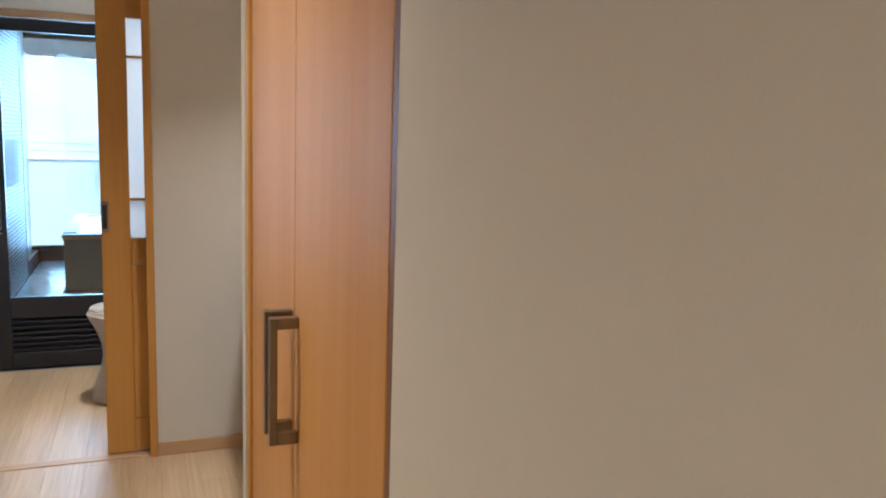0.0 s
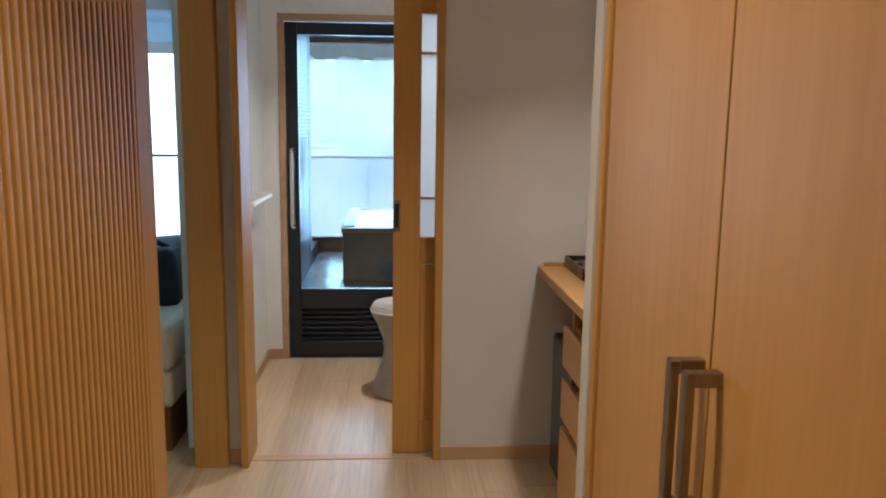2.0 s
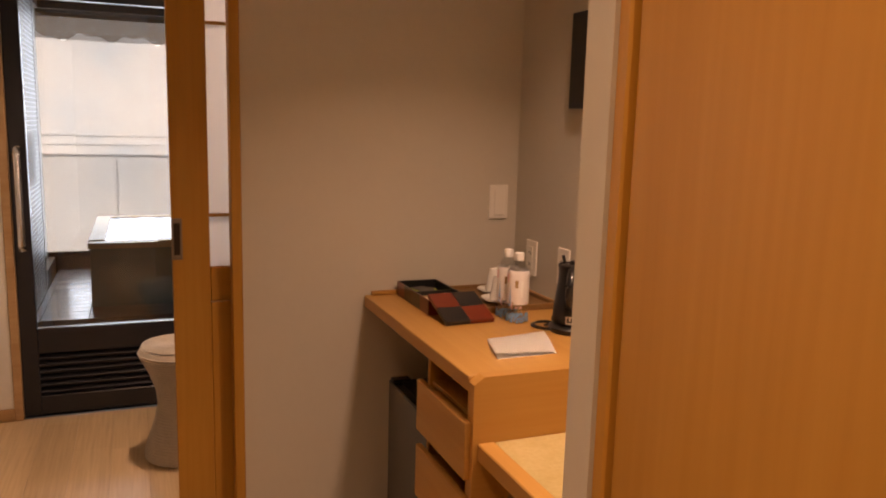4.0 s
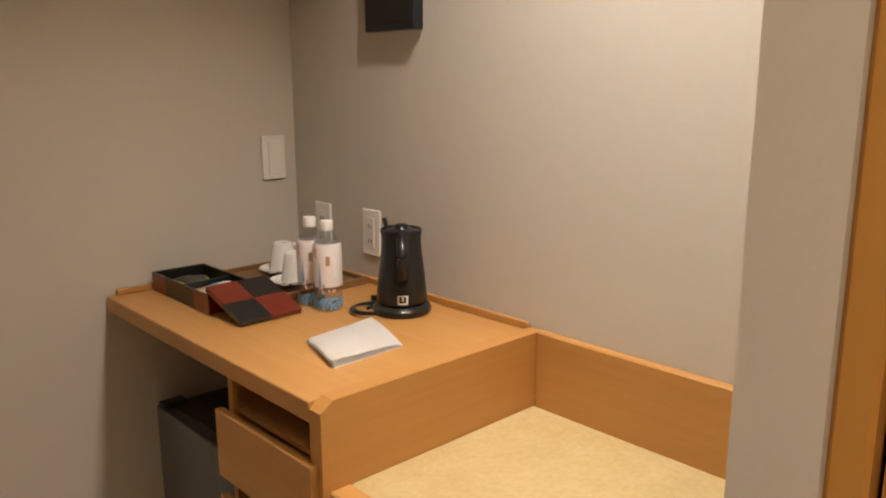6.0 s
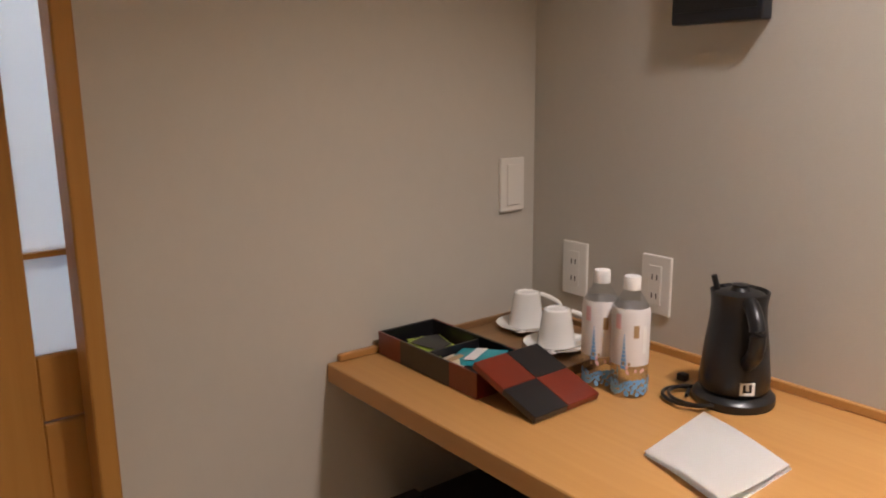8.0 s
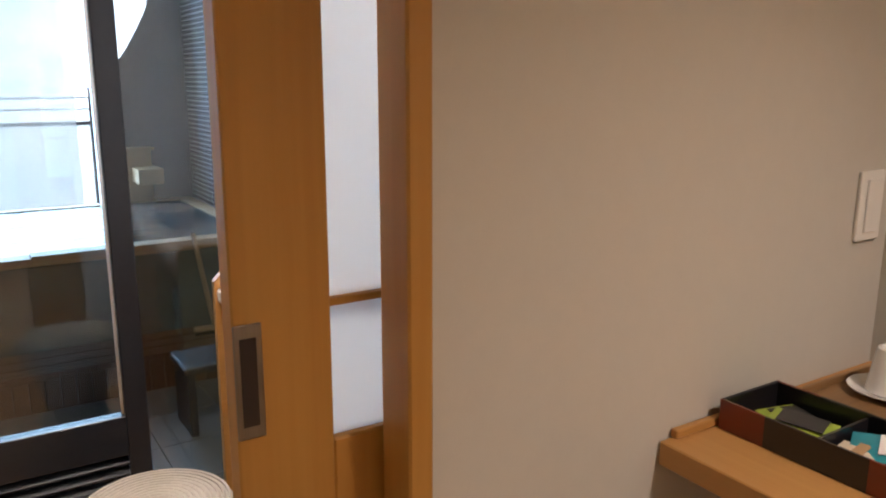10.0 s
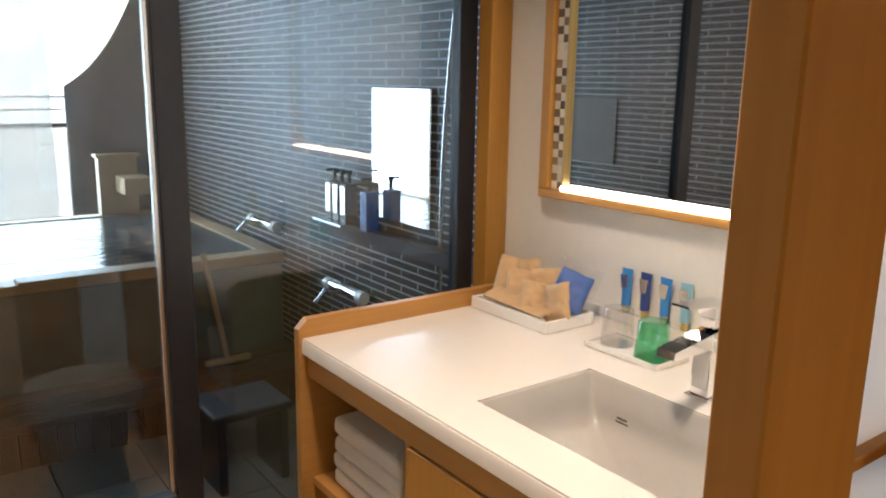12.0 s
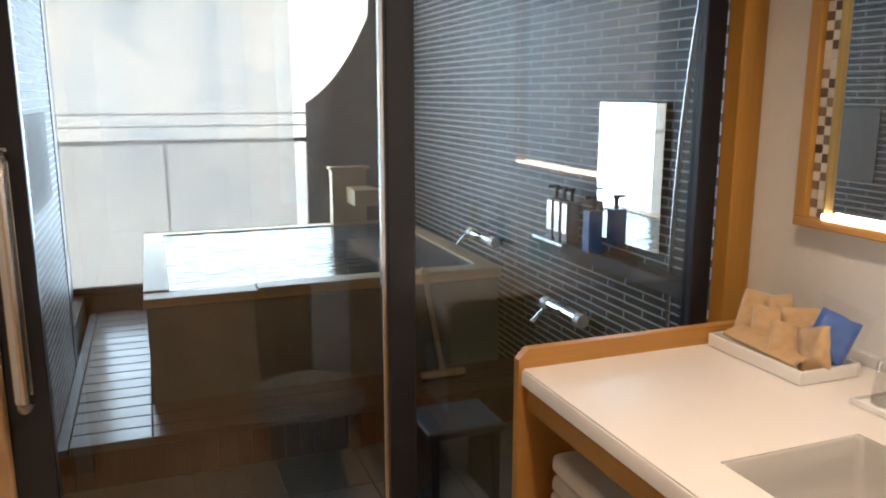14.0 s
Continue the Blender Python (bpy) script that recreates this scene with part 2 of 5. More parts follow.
M = dict(
    paper=material("wallpaper", (0.57, 0.53, 0.46), 0.85, spec=0.2, grain=(1, 1, 0.6, 420, 0.3, (0.53, 0.49, 0.425)), bump=0.12),
    white=material("white_wall", (0.80, 0.78, 0.73), 0.8, spec=0.2, grain=(1, 1, 1, 200, 0.5, (0.74, 0.72, 0.67)), bump=0.2),
    ceiling=material("ceiling_paper", (0.78, 0.76, 0.70), 0.9, spec=0.1, grain=(1, 1, 1, 220, 0.5, (0.72, 0.70, 0.64)), bump=0.2),
    veneer=material("veneer_upright", (0.50, 0.25, 0.055), 0.5, spec=0.35, coat=0.0, grain=(9, 9, 0.35, 9, 0.75, (0.42, 0.195, 0.036)), bump=0.05),
    veneer_h=material("veneer_level", (0.52, 0.275, 0.085), 0.38, spec=0.4, coat=0.0, grain=(9, 0.35, 9, 9, 0.75, (0.45, 0.22, 0.06)), bump=0.05),
    veneer_x=material("veneer_across", (0.50, 0.255, 0.075), 0.38, spec=0.4, coat=0.0, grain=(0.35, 9, 9, 9, 0.75, (0.43, 0.20, 0.05)), bump=0.05),
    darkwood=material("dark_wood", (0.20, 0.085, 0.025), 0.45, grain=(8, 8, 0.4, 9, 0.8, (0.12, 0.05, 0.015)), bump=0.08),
    plank=material("floor_plank", (0.60, 0.44, 0.265), 0.34, spec=0.5, grain=(14, 0.55, 14, 6, 0.9, (0.42, 0.285, 0.155)), bump=0.06, vary=0.09),
    seam=material("floor_seam", (0.30, 0.20, 0.11), 0.6, grain=(3, 3, 3, 20, 0.6, (0.2, 0.13, 0.07))),
    base=material("baseboard_wood", (0.47, 0.30, 0.15), 0.5, grain=(0.5, 0.5, 9, 12, 0.7, (0.40, 0.24, 0.11))),
    nickel=material("brushed_nickel", (0.30, 0.26, 0.22), 0.34, metal=1.0, grain=(30, 30, 1, 20, 0.6, (0.22, 0.19, 0.16))),
    chrome=material("chrome", (0.85, 0.86, 0.88), 0.07, metal=1.0),
    steel=material("satin_steel", (0.70, 0.71, 0.72), 0.22, metal=1.0),
    black=material("black_metal", (0.012, 0.014, 0.02), 0.32, spec=0.5, grain=(1, 1, 1, 60, 0.6, (0.02, 0.022, 0.03))),
    blackplastic=material("black_plastic", (0.012, 0.012, 0.013), 0.3, spec=0.5),
    greydoor=material("fridge_face", (0.06, 0.06, 0.06), 0.22, spec=0.6),
    # near-black colour that paints the shade of gaps and hollows
    dark=material("recess_shade", (0.03, 0.018, 0.012), 0.8),
    glass=pane_material("pane_glass", (0.97, 0.985, 0.98)),
    bathglass=pane_material("bath_pane_glass", (0.80, 0.83, 0.84), gloss=1.6),
    mirror=material("mirror_silver", (0.86, 0.88, 0.88), 0.01, metal=1.0),
    paperscreen=film_material("shoji_acrylic", (0.90, 0.93, 0.95), 0.03),
    tile_x=tile_material("wall_tile_side", (0.045, 0.044, 0.046), (0.075, 0.068, 0.066), (0.66, 0.67, 0.68), 0.215, 0.030, "x"),
    tile_y=tile_material("wall_tile_end", (0.045, 0.044, 0.046), (0.07, 0.066, 0.066), (0.62, 0.63, 0.64), 0.145, 0.026, "y"),
    slate=material("dark_wall", (0.10, 0.10, 0.105), 0.7, grain=(1, 1, 1, 12, 0.8, (0.07, 0.07, 0.075)), bump=0.2),
    stone=material("tub_stone", (0.15, 0.185, 0.16), 0.5, grain=(1, 1, 1, 9, 0.9, (0.085, 0.11, 0.095)), bump=0.25),
    stonefloor=material("bath_floor_stone", (0.16, 0.155, 0.14), 0.45, grain=(1, 1, 1, 18, 0.9, (0.09, 0.09, 0.08)), bump=0.3, vary=0.12),
    wetwood=material("wet_wood", (0.11, 0.042, 0.024), 0.35, grain=(12, 12, 0.6, 8, 0.9, (0.06, 0.03, 0.02)), bump=0.3, vary=0.15),
    deck=material("deck_board", (0.20, 0.20, 0.21), 0.22, grain=(0.6, 12, 12, 9, 0.9, (0.12, 0.11, 0.11)), bump=0.4, vary=0.15),
    cypress=material("cypress", (0.52, 0.34, 0.19), 0.45, grain=(0.5, 9, 9, 12, 0.8, (0.42, 0.25, 0.12)), bump=0.15),
    water=material("water", (0.02, 0.05, 0.06), 0.03, spec=0.9, grain=(1.2, 5, 1, 9, 0.3, (0.02, 0.04, 0.05)), bump=1.0),
    tatami=material("tatami_weave", (0.58, 0.46, 0.24), 0.85, spec=0.15, grain=(1, 1, 1, 90, 0.8, (0.48, 0.36, 0.16)), bump=0.5),
    plate=material("plate_plastic", (0.80, 0.77, 0.71), 0.4),
    ceramic=material("white_ceramic", (0.86, 0.84, 0.80), 0.2, coat=0.5),
    counter=material("white_counter", (0.80, 0.77, 0.72), 0.22, coat=0.2, grain=(1, 1, 1, 30, 0.25, (0.74, 0.71, 0.66))),
    lacquer_red=material("red_lacquer", (0.17, 0.022, 0.009), 0.3, coat=0.3, grain=(1, 1, 1, 40, 0.4, (0.15, 0.02, 0.008))),
    lacquer_black=material("black_lacquer", (0.012, 0.011, 0.013), 0.32, coat=0.3),
    pet=pane_material("bottle_plastic", (0.93, 0.95, 0.96), gloss=1.6),
    label_white=material("bottle_label", (0.80, 0.76, 0.74), 0.4),
    label_blue=material("label_blue", (0.20, 0.42, 0.72), 0.4),
    label_pink=material("label_pink", (0.80, 0.52, 0.54), 0.4),
    label_gold=material("label_gold", (0.42, 0.27, 0.13), 0.4),
    cap=material("white_cap", (0.85, 0.83, 0.80), 0.4),
    sheet=material("white_paper", (0.88, 0.86, 0.83), 0.8, spec=0.2),
    teal=material("teal_packet", (0.02, 0.28, 0.34), 0.35),
    lime=material("lime_packet", (0.34, 0.46, 0.05), 0.4),
    cream=material("cream_packet", (0.72, 0.62, 0.48), 0.4),
    traywood=material("tray_wood", (0.27, 0.15, 0.06), 0.4, grain=(0.5, 9, 9, 12, 0.8, (0.20, 0.10, 0.04))),
    towel=material("towel_cotton", (0.82, 0.79, 0.74), 0.95, spec=0.1, grain=(1, 1, 1, 260, 0.5, (0.72, 0.69, 0.64)), bump=0.9),
    linen=material("bed_linen", (0.76, 0.72, 0.62), 0.9, spec=0.1, grain=(1, 1, 1, 120, 0.5, (0.70, 0.65, 0.55)), bump=0.4),
    cloth=material("navy_cloth", (0.012, 0.014, 0.022), 0.9, grain=(1, 1, 1, 90, 0.6, (0.02, 0.022, 0.03)), bump=0.4),
    weave=material("woven_cord", (0.52, 0.47, 0.40), 0.85, spec=0.2, grain=(1, 1, 1, 150, 0.7, (0.40, 0.36, 0.30)), bump=0.7),
    kraft=material("kraft_paper", (0.55, 0.37, 0.20), 0.7, grain=(1, 1, 1, 60, 0.6, (0.46, 0.29, 0.14)), bump=0.5),
    bluebag=material("blue_sachet", (0.05, 0.14, 0.45), 0.3),
    film=pane_material("clear_film", (0.95, 0.96, 0.97), gloss=2.0, rough=0.1),
    tubeblue=material("blue_tube", (0.03, 0.25, 0.62), 0.35),
    tubenavy=material("navy_tube", (0.03, 0.06, 0.24), 0.35),
    tubelight=material("pale_blue_tube", (0.25, 0.50, 0.62), 0.35),
    silver=material("silver_foil", (0.72, 0.70, 0.66), 0.25, metal=1.0),
    gold=material("matt_gold", (0.62, 0.46, 0.20), 0.35, metal=0.9),
    clearglass=pane_material("tumbler_glass", (0.97, 0.97, 0.97), gloss=2.0),
    greenglass=pane_material("green_tumbler_glass", (0.52, 0.90, 0.74), gloss=2.0),
    soap=pane_material("soap_bottle", (0.95, 0.92, 0.50), gloss=1.6),
    soapfill=material("yellow_soap", (0.68, 0.62, 0.03), 0.2),
    led=glow_material("led_strip", (1.0, 0.92, 0.80), 14.0),
    mosaic=material("mosaic_tile", (0.20, 0.13, 0.08), 0.3, grain=(1, 1, 1, 3, 0.8, (0.12, 0.07, 0.04)), vary=0.6),
    mosaic_light=material("mosaic_cream", (0.72, 0.66, 0.56), 0.3, grain=(1, 1, 1, 3, 0.6, (0.62, 0.54, 0.43)), vary=0.15),
    grout=material("mosaic_grout", (0.72, 0.66, 0.55), 0.8),
    frost=film_material("frosted_panel", (0.94, 0.96, 0.97), 0.7),
    mist=film_material("misted_glass", (0.95, 0.97, 0.98), 0.38),
    sign=material("sign_plate", (0.17, 0.145, 0.125), 0.6),
    signink=material("sign_ink", (0.12, 0.11, 0.10), 0.6),
    sunny=hillside_material("glowing_hillside", (0.52, 0.70, 0.82), (0.88, 0.98, 1.0), 3.5, 0.75),
    bucket=material("dark_bucket", (0.015, 0.017, 0.026), 0.4),
    curtain=material("bedroom_blind", (0.55, 0.62, 0.75), 0.8),
    downlight=glow_material("downlight_lens", (1.0, 0.80, 0.55), 6.0),
)


# ---- builders ----
def box(bm, x0, x1, y0, y1, z0, z1, bevel=0.0, seg=1):
    made = bmesh.ops.create_cube(bm, size=1)["verts"]
    for v in made:
        v.co = ((x0 + x1) / 2 + v.co.x * (x1 - x0), (y0 + y1) / 2 + v.co.y * (y1 - y0), (z0 + z1) / 2 + v.co.z * (z1 - z0))
    if bevel:
        edges = list({e for v in made for e in v.link_edges})
        bmesh.ops.bevel(bm, geom=edges, offset=bevel, segments=seg, affect="EDGES", profile=0.6)
    return made


def B(*dims, bevel=0.0, seg=1):
    bm = bmesh.new()
    box(bm, *dims, bevel=bevel, seg=seg)
    return bm


def lathe(bm, profile, cx, cy, seg=28, sx=1.0, sy=1.0):
    rings = []
    for r, z in profile:
        rings.append([bm.verts.new((cx + sx * r * math.cos(2 * math.pi * i / seg), cy + sy * r * math.sin(2 * math.pi * i / seg), z)) for i in range(seg)])
    for a, b in zip(rings, rings[1:]):
        for i in range(seg):
            bm.faces.new((a[i], a[(i + 1) % seg], b[(i + 1) % seg], b[i]))
    if profile[0][0] > 1e-4:
        bm.faces.new(rings[0][::-1])
    if profile[-1][0] > 1e-4:
        bm.faces.new(rings[-1])
    return bm


def tube(bm, pts, r, seg=10):
    pts = [Vector(p) for p in pts]
    rings = []
    for i, p in enumerate(pts):
        d = (pts[min(i + 1, len(pts) - 1)] - pts[max(i - 1, 0)]).normalized()
        side = d.cross(Vector((0, 0, 1)) if abs(d.z) < 0.95 else Vector((1, 0, 0))).normalized()
        up = side.cross(d)
        rings.append([bm.verts.new(p + r * (math.cos(a) * side + math.sin(a) * up)) for a in (2 * math.pi * k / seg for k in range(seg))])
    for a, b in zip(rings, rings[1:]):
        for i in range(seg):
            bm.faces.new((a[i], b[i], b[(i + 1) % seg], a[(i + 1) % seg]))
    bm.faces.new(rings[0])
    bm.faces.new(rings[-1][::-1])
    return bm


def arc(n, f):
    return [f(i / n) for i in range(n + 1)]


def prism(bm, outline, axis, a, b):
    """An outline of (u, v) pushed from a to b along an axis."""
    def at(u, v, w):
        return {"x": (w, u, v), "y": (u, w, v), "z": (u, v, w)}[axis]
    lo = [bm.verts.new(at(u, v, a)) for u, v in outline]
    hi = [bm.verts.new(at(u, v, b)) for u, v in outline]
    n = len(outline)
    for i in range(n):
        bm.faces.new((lo[i], lo[(i + 1) % n], hi[(i + 1) % n], hi[i]))
    bm.faces.new(lo[::-1])
    bm.faces.new(hi)
    return bm


def mesh_of(name, bm, mat, smooth):
    bmesh.ops.recalc_face_normals(bm, faces=bm.faces)
    me = bpy.data.meshes.new(name)
    bm.to_mesh(me)
    bm.free()
    me.materials.append(M[mat])
    if smooth:
        me.polygons.foreach_set("use_smooth", [True] * len(me.polygons))
        me.set_sharp_from_angle(angle=radians(40))
    return me


def part(name, bm, mat, parent, label="", smooth=False):
    """One mesh under a thing or a part; world coordinates in, kept relative to the thing's base."""
    top = parent if parent.parent is None else parent.parent
    bm.transform(Matrix.Translation(-top.location) if top.data is None else Matrix())
    ob = new(name, mesh_of(name, bm, mat, smooth))
    ob.parent = parent
    return tagged(ob, label=label)


def thing(name, at, label, category, group="", kind=""):
    ob = new(name)
    ob.location = at
    ob.empty_display_size = 0.05
    return tagged(ob, label, category, group, kind)


def solid(name, bm, mat, label="", category="", kind="", group="", smooth=False):
    return tagged(new(name, mesh_of(name, bm, mat, smooth)), label, category, group, kind)


def structure(name, bm, mat, label="", category="wall"):
    return solid(name, bm, mat, label, category, "structure")

# ---- the setting ----
CEIL = 2.40
structure("floor", B(-1.14, 0.90, -0.6, 6.10, -0.15, -0.006), "seam", "pale oak plank floor of corridor and vanity room", "floor")
structure("floor_bedroom", B(-4.3, -1.14, 2.2, 7.9, -0.15, -0.006), "seam", "pale oak plank floor of the bedroom", "floor")
structure("floor_bath", B(-1.25, 0.95, 6.10, 9.25, -0.15, -0.012), "stonefloor", "grey stone floor of the wash area", "floor")
structure("ceiling", B(-4.4, 0.97, -0.7, 6.18, CEIL, CEIL + 0.12), "ceiling", "off-white papered ceiling", "ceiling")
structure("ceiling_bedroom", B(-4.4, -1.25, 6.18, 8.0, CEIL, CEIL + 0.12), "ceiling", "off-white papered bedroom ceiling", "ceiling")
bm = B(-1.25, 0.97, 6.18, 9.3, 2.34, CEIL + 0.12)
for i in range(50):
    box(bm, -1.2, 0.85, 6.2 + i * 0.06, 6.235 + i * 0.06, 2.31, 2.345)
structure("ceiling_bath", bm, "slate", "dark slatted bathroom ceiling", "ceiling")
structure("wall_right_near", B(0.063, 0.90, -0.6, 1.785, 0, CEIL), "paper", "beige papered corridor wall")
structure("wall_closet_back", B(0.86, 0.97, 1.785, 4.605, 0, CEIL), "paper", "beige papered alcove wall behind the desk")
structure("wall_closet_side", B(0.063, 0.86, 2.838, 2.890, 0, CEIL), "paper", "narrow beige papered wall beside the closet")
structure("wall_closet_top", B(0.083, 0.86, 1.785, 2.838, 2.14, CEIL), "paper", "beige wall above the closet")
structure("wall_end", B(-0.0975, 0.97, 4.605, 4.652, 0, CEIL), "paper", "beige papered wall at the corridor's end")
structure("wall_end_back", B(-0.0975, 0.97, 4.708, 4.755, 0, CEIL), "white", "cream wall of the vanity room")
structure("wall_over_door", B(-0.93, -0.0975, 4.605, 4.755, 2.10, CEIL), "paper", "beige wall over the sliding door")
structure("wall_strip", B(-0.987, -0.93, 4.60, 4.755, 0, CEIL), "paper", "narrow beige wall beside the doorway")
structure("wall_vanity_left", B(-1.20, -1.06, 4.757, 6.08, 0, CEIL), "white", "white wall of the vanity room")
structure("wall_vanity_right", B(0.727, 0.86, 4.755, 6.14, 0, CEIL), "white", "cream wall behind the wash basin")
structure("wall_over_glass", B(-1.20, 0.727, 6.08, 6.18, 2.045, CEIL), "white", "white wall over the glass partition")
structure("wall_glass_left", B(-1.20, -0.968, 6.08, 6.18, 0, 2.045), "white", "white wall beside the glass door")
structure("wall_left", B(-1.20, -1.09, -0.6, 2.885, 0, CEIL), "paper", "beige papered corridor wall")
structure("wall_left_over", B(-1.20, -1.09, 2.885, 4.548, 2.10, CEIL), "paper", "beige wall over the slatted door")
structure("wall_entry", B(-1.2, 0.9, -0.72, -0.6, 0, CEIL), "paper", "beige wall behind the entry")
structure("wall_bedroom_back", B(-4.3, -1.2, 2.1, 2.2, 0, CEIL), "paper", "beige bedroom wall")
structure("wall_bedroom_side", B(-4.4, -4.3, 2.1, 8.0, 0, CEIL), "paper", "beige bedroom wall")
structure("wall_bath_left", B(-1.20, -1.03, 6.18, 8.24, -0.02, 2.34), "tile_x", "dark narrow-tiled bathroom wall with pale joints")
structure("wall_bath_right", B(0.86, 0.97, 6.14, 9.3, -0.02, 2.34), "tile_x", "dark narrow-tiled bathroom wall with pale joints")
bm = B(-4.3, -1.25, 7.9, 8.0, 0, 0.34)
box(bm, -4.3, -1.25, 7.9, 8.0, 2.22, CEIL)
box(bm, -1.45, -1.25, 7.9, 8.0, 0.34, 2.22)
structure("wall_window", bm, "paper", "beige wall under and over the bedroom window")


def trim(name, label, *dims, mat="veneer", bevel=0.003):
    return structure(name, B(*dims, bevel=bevel), mat, label, "trim")


trim("door_jamb_right", "orange-brown wooden door jamb", -0.130, -0.098, 4.588, 4.655, 0, 2.10)
trim("door_jamb_left", "orange-brown wooden door jamb", -0.9295, -0.900, 4.535, 4.755, 0, 2.10)
trim("door_post", "broad orange-brown wooden corner post", -1.122, -0.9875, 4.548, 4.755, 0, CEIL, bevel=0.004)
trim("door_head", "orange-brown wooden door head", -0.90, -0.1305, 4.59, 4.755, 2.06, 2.0995)
trim("glass_door_casing_left", "pale wooden casing of the glass door", -0.967, -0.9305, 6.07, 6.12, 0, 2.003, mat="cypress")
trim("glass_door_casing_top", "pale wooden casing over the glass door", -0.967, 0.66, 6.07, 6.12, 2.004, 2.044, mat="cypress")
trim("partition_casing", "orange-brown wooden casing beside the glass partition", 0.655, 0.7265, 6.045, 6.10, 0, 2.003)
trim("closet_casing", "slim wooden edge of the closet opening", 0.067, 0.090, 2.815, 2.8375, 0, 2.139)
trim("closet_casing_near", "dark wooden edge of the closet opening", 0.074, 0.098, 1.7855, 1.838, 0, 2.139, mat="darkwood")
trim("threshold", "slim pale wooden threshold", -0.90, -0.1305, 4.61, 4.66, -0.003, 0.004, mat="cypress", bevel=0.0015)
trim("door_track", "pale wooden floor track of the slatted door", -1.115, -1.085, 2.92, 4.545, -0.003, 0.003, mat="cypress", bevel=0.001)
for nm, d in (("baseboard_end", (-0.0975, 0.84, 4.594, 4.605)), ("baseboard_strip", (-0.987, -0.93, 4.589, 4.60)), ("baseboard_vanity", (-1.06, -1.049, 4.76, 6.07)),
              ("baseboard_glass", (-1.049, -0.9675, 6.068, 6.08)), ("baseboard_closet_side", (0.0525, 0.063, 2.841, 2.888)), ("baseboard_near", (0.0525, 0.063, -0.6, 1.783)), ("baseboard_left", (-1.09, -1.079, -0.6, 2.90))):
    structure(nm, B(*d, 0, 0.06, bevel=0.002), "base", "light brown wooden baseboard", "baseboard")

# ---- sliding door with the screen strip ----
leaf = structure("door_1", B(-0.303, -0.190, 4.660, 4.694, 0.006, 2.055, bevel=0.002), "veneer", "half-open orange-brown wooden sliding door with a narrow frosted strip", "door")
part("rail", B(-0.1895, 0.02, 4.660, 4.694, 1.867, 2.055, bevel=0.002), "veneer", leaf)
for z0, z1 in ((0.846, 0.957), (0.160, 0.843), (0.006, 0.157)):
    part("panel", B(-0.1895, 0.02, 4.6625, 4.692, z0, z1, bevel=0.003), "veneer", leaf)
for z in (1.118, 1.707):
    part("muntin", B(-0.1895, 0.02, 4.664, 4.690, z, z + 0.009, bevel=0.001), "veneer", leaf)
part("screen", B(-0.1895, 0.02, 4.674, 4.680, 0.957, 1.867), "paperscreen", leaf, "frosted white acrylic strip")
bm = B(-0.3035, -0.272, 4.6565, 4.6597, 0.985, 1.115, bevel=0.001)
pull = part("flush_pull", bm, "nickel", leaf, "bronze flush pull")
# flat dark slip on the plate, colouring in a hollow's shade
part("recess", B(-0.297, -0.279, 4.6555, 4.6562, 1.0, 1.10), "dark", pull)

# ---- slatted sliding door to the bedroom ----
# backing is near black: the shade between the slats is in its colour
slat_door = structure("door_2", B(-1.090, -1.078, 2.895, 3.908, 0.01, 2.06), "dark", "orange-brown wooden sliding door covered with upright slats", "door")
part("stile", B(-1.096, -1.048, 3.787, 3.924, 0.008, 2.06, bevel=0.003), "veneer", slat_door)
part("stile", B(-1.096, -1.048, 2.890, 2.950, 0.008, 2.06, bevel=0.003), "veneer", slat_door)
me = None
for i in range(22):
    y = 3.768 - i * 0.0378
    if me is None:
        bm = B(-1.0778, -1.048, -0.0090, 0.0090, 0.012, 2.05, bevel=0.003)
        first = part("slat", bm, "veneer", slat_door)
        me = first.data
        first.location.y = y
    else:
        ob = new("slat", me)
        ob.parent, ob.location = slat_door, (0, y, 0)

# ---- closet ----
closet = thing("closet", (0.09, 2.3, 0), "built-in closet with two flush orange-brown wooden doors", "closet")
part("body", B(0.112, 0.855, 1.842, 2.811, 0.012, 2.13), "darkwood", closet)
part("plinth", B(0.10, 0.112, 1.842, 2.811, 0, 0.03), "darkwood", closet)
for y0, y1, hy in ((1.842, 2.3225, 2.294), (2.3265, 2.811, 2.345)):
    d = part("door", B(0.075, 0.11, y0, y1, 0.034, 2.132, bevel=0.003, seg=2), "veneer", closet)
    bm = B(0.031, 0.043, hy - 0.008, hy + 0.008, 0.948, 1.148, bevel=0.0015)
    box(bm, 0.0425, 0.0755, hy - 0.008, hy + 0.008, 1.130, 1.148, bevel=0.0015)
    box(bm, 0.0425, 0.0755, hy - 0.008, hy + 0.008, 0.948, 0.966, bevel=0.0015)
    part("handle", bm, "nickel", d, "dark bronze square bar handle")

# ---- desk with drawers and tatami bench ----
DZ = 0.850
desk = thing("desk", (0.58, 4.1, 0), "orange-brown veneered desk with a drawer stack and an open knee space", "desk")
part("desktop", B(0.302, 0.858, 3.716, 4.603, DZ - 0.038, DZ, bevel=0.002), "veneer_h", desk)
bm = bmesh.new()
prism(bm, [(0.302, 0), (0.857, 0), (0.857, DZ + 0.006), (0.328, DZ + 0.006), (0.302, DZ - 0.012)], "y", 3.682, 3.7155)
part("end_panel", bm, "veneer_x", desk)
part("divider", B(0.322, 0.857, 4.018, 4.034, 0, DZ - 0.0385), "veneer", desk)
part("back_strip", B(0.848, 0.859, 3.716, 4.59, DZ, DZ + 0.017, bevel=0.002), "veneer_h", desk)
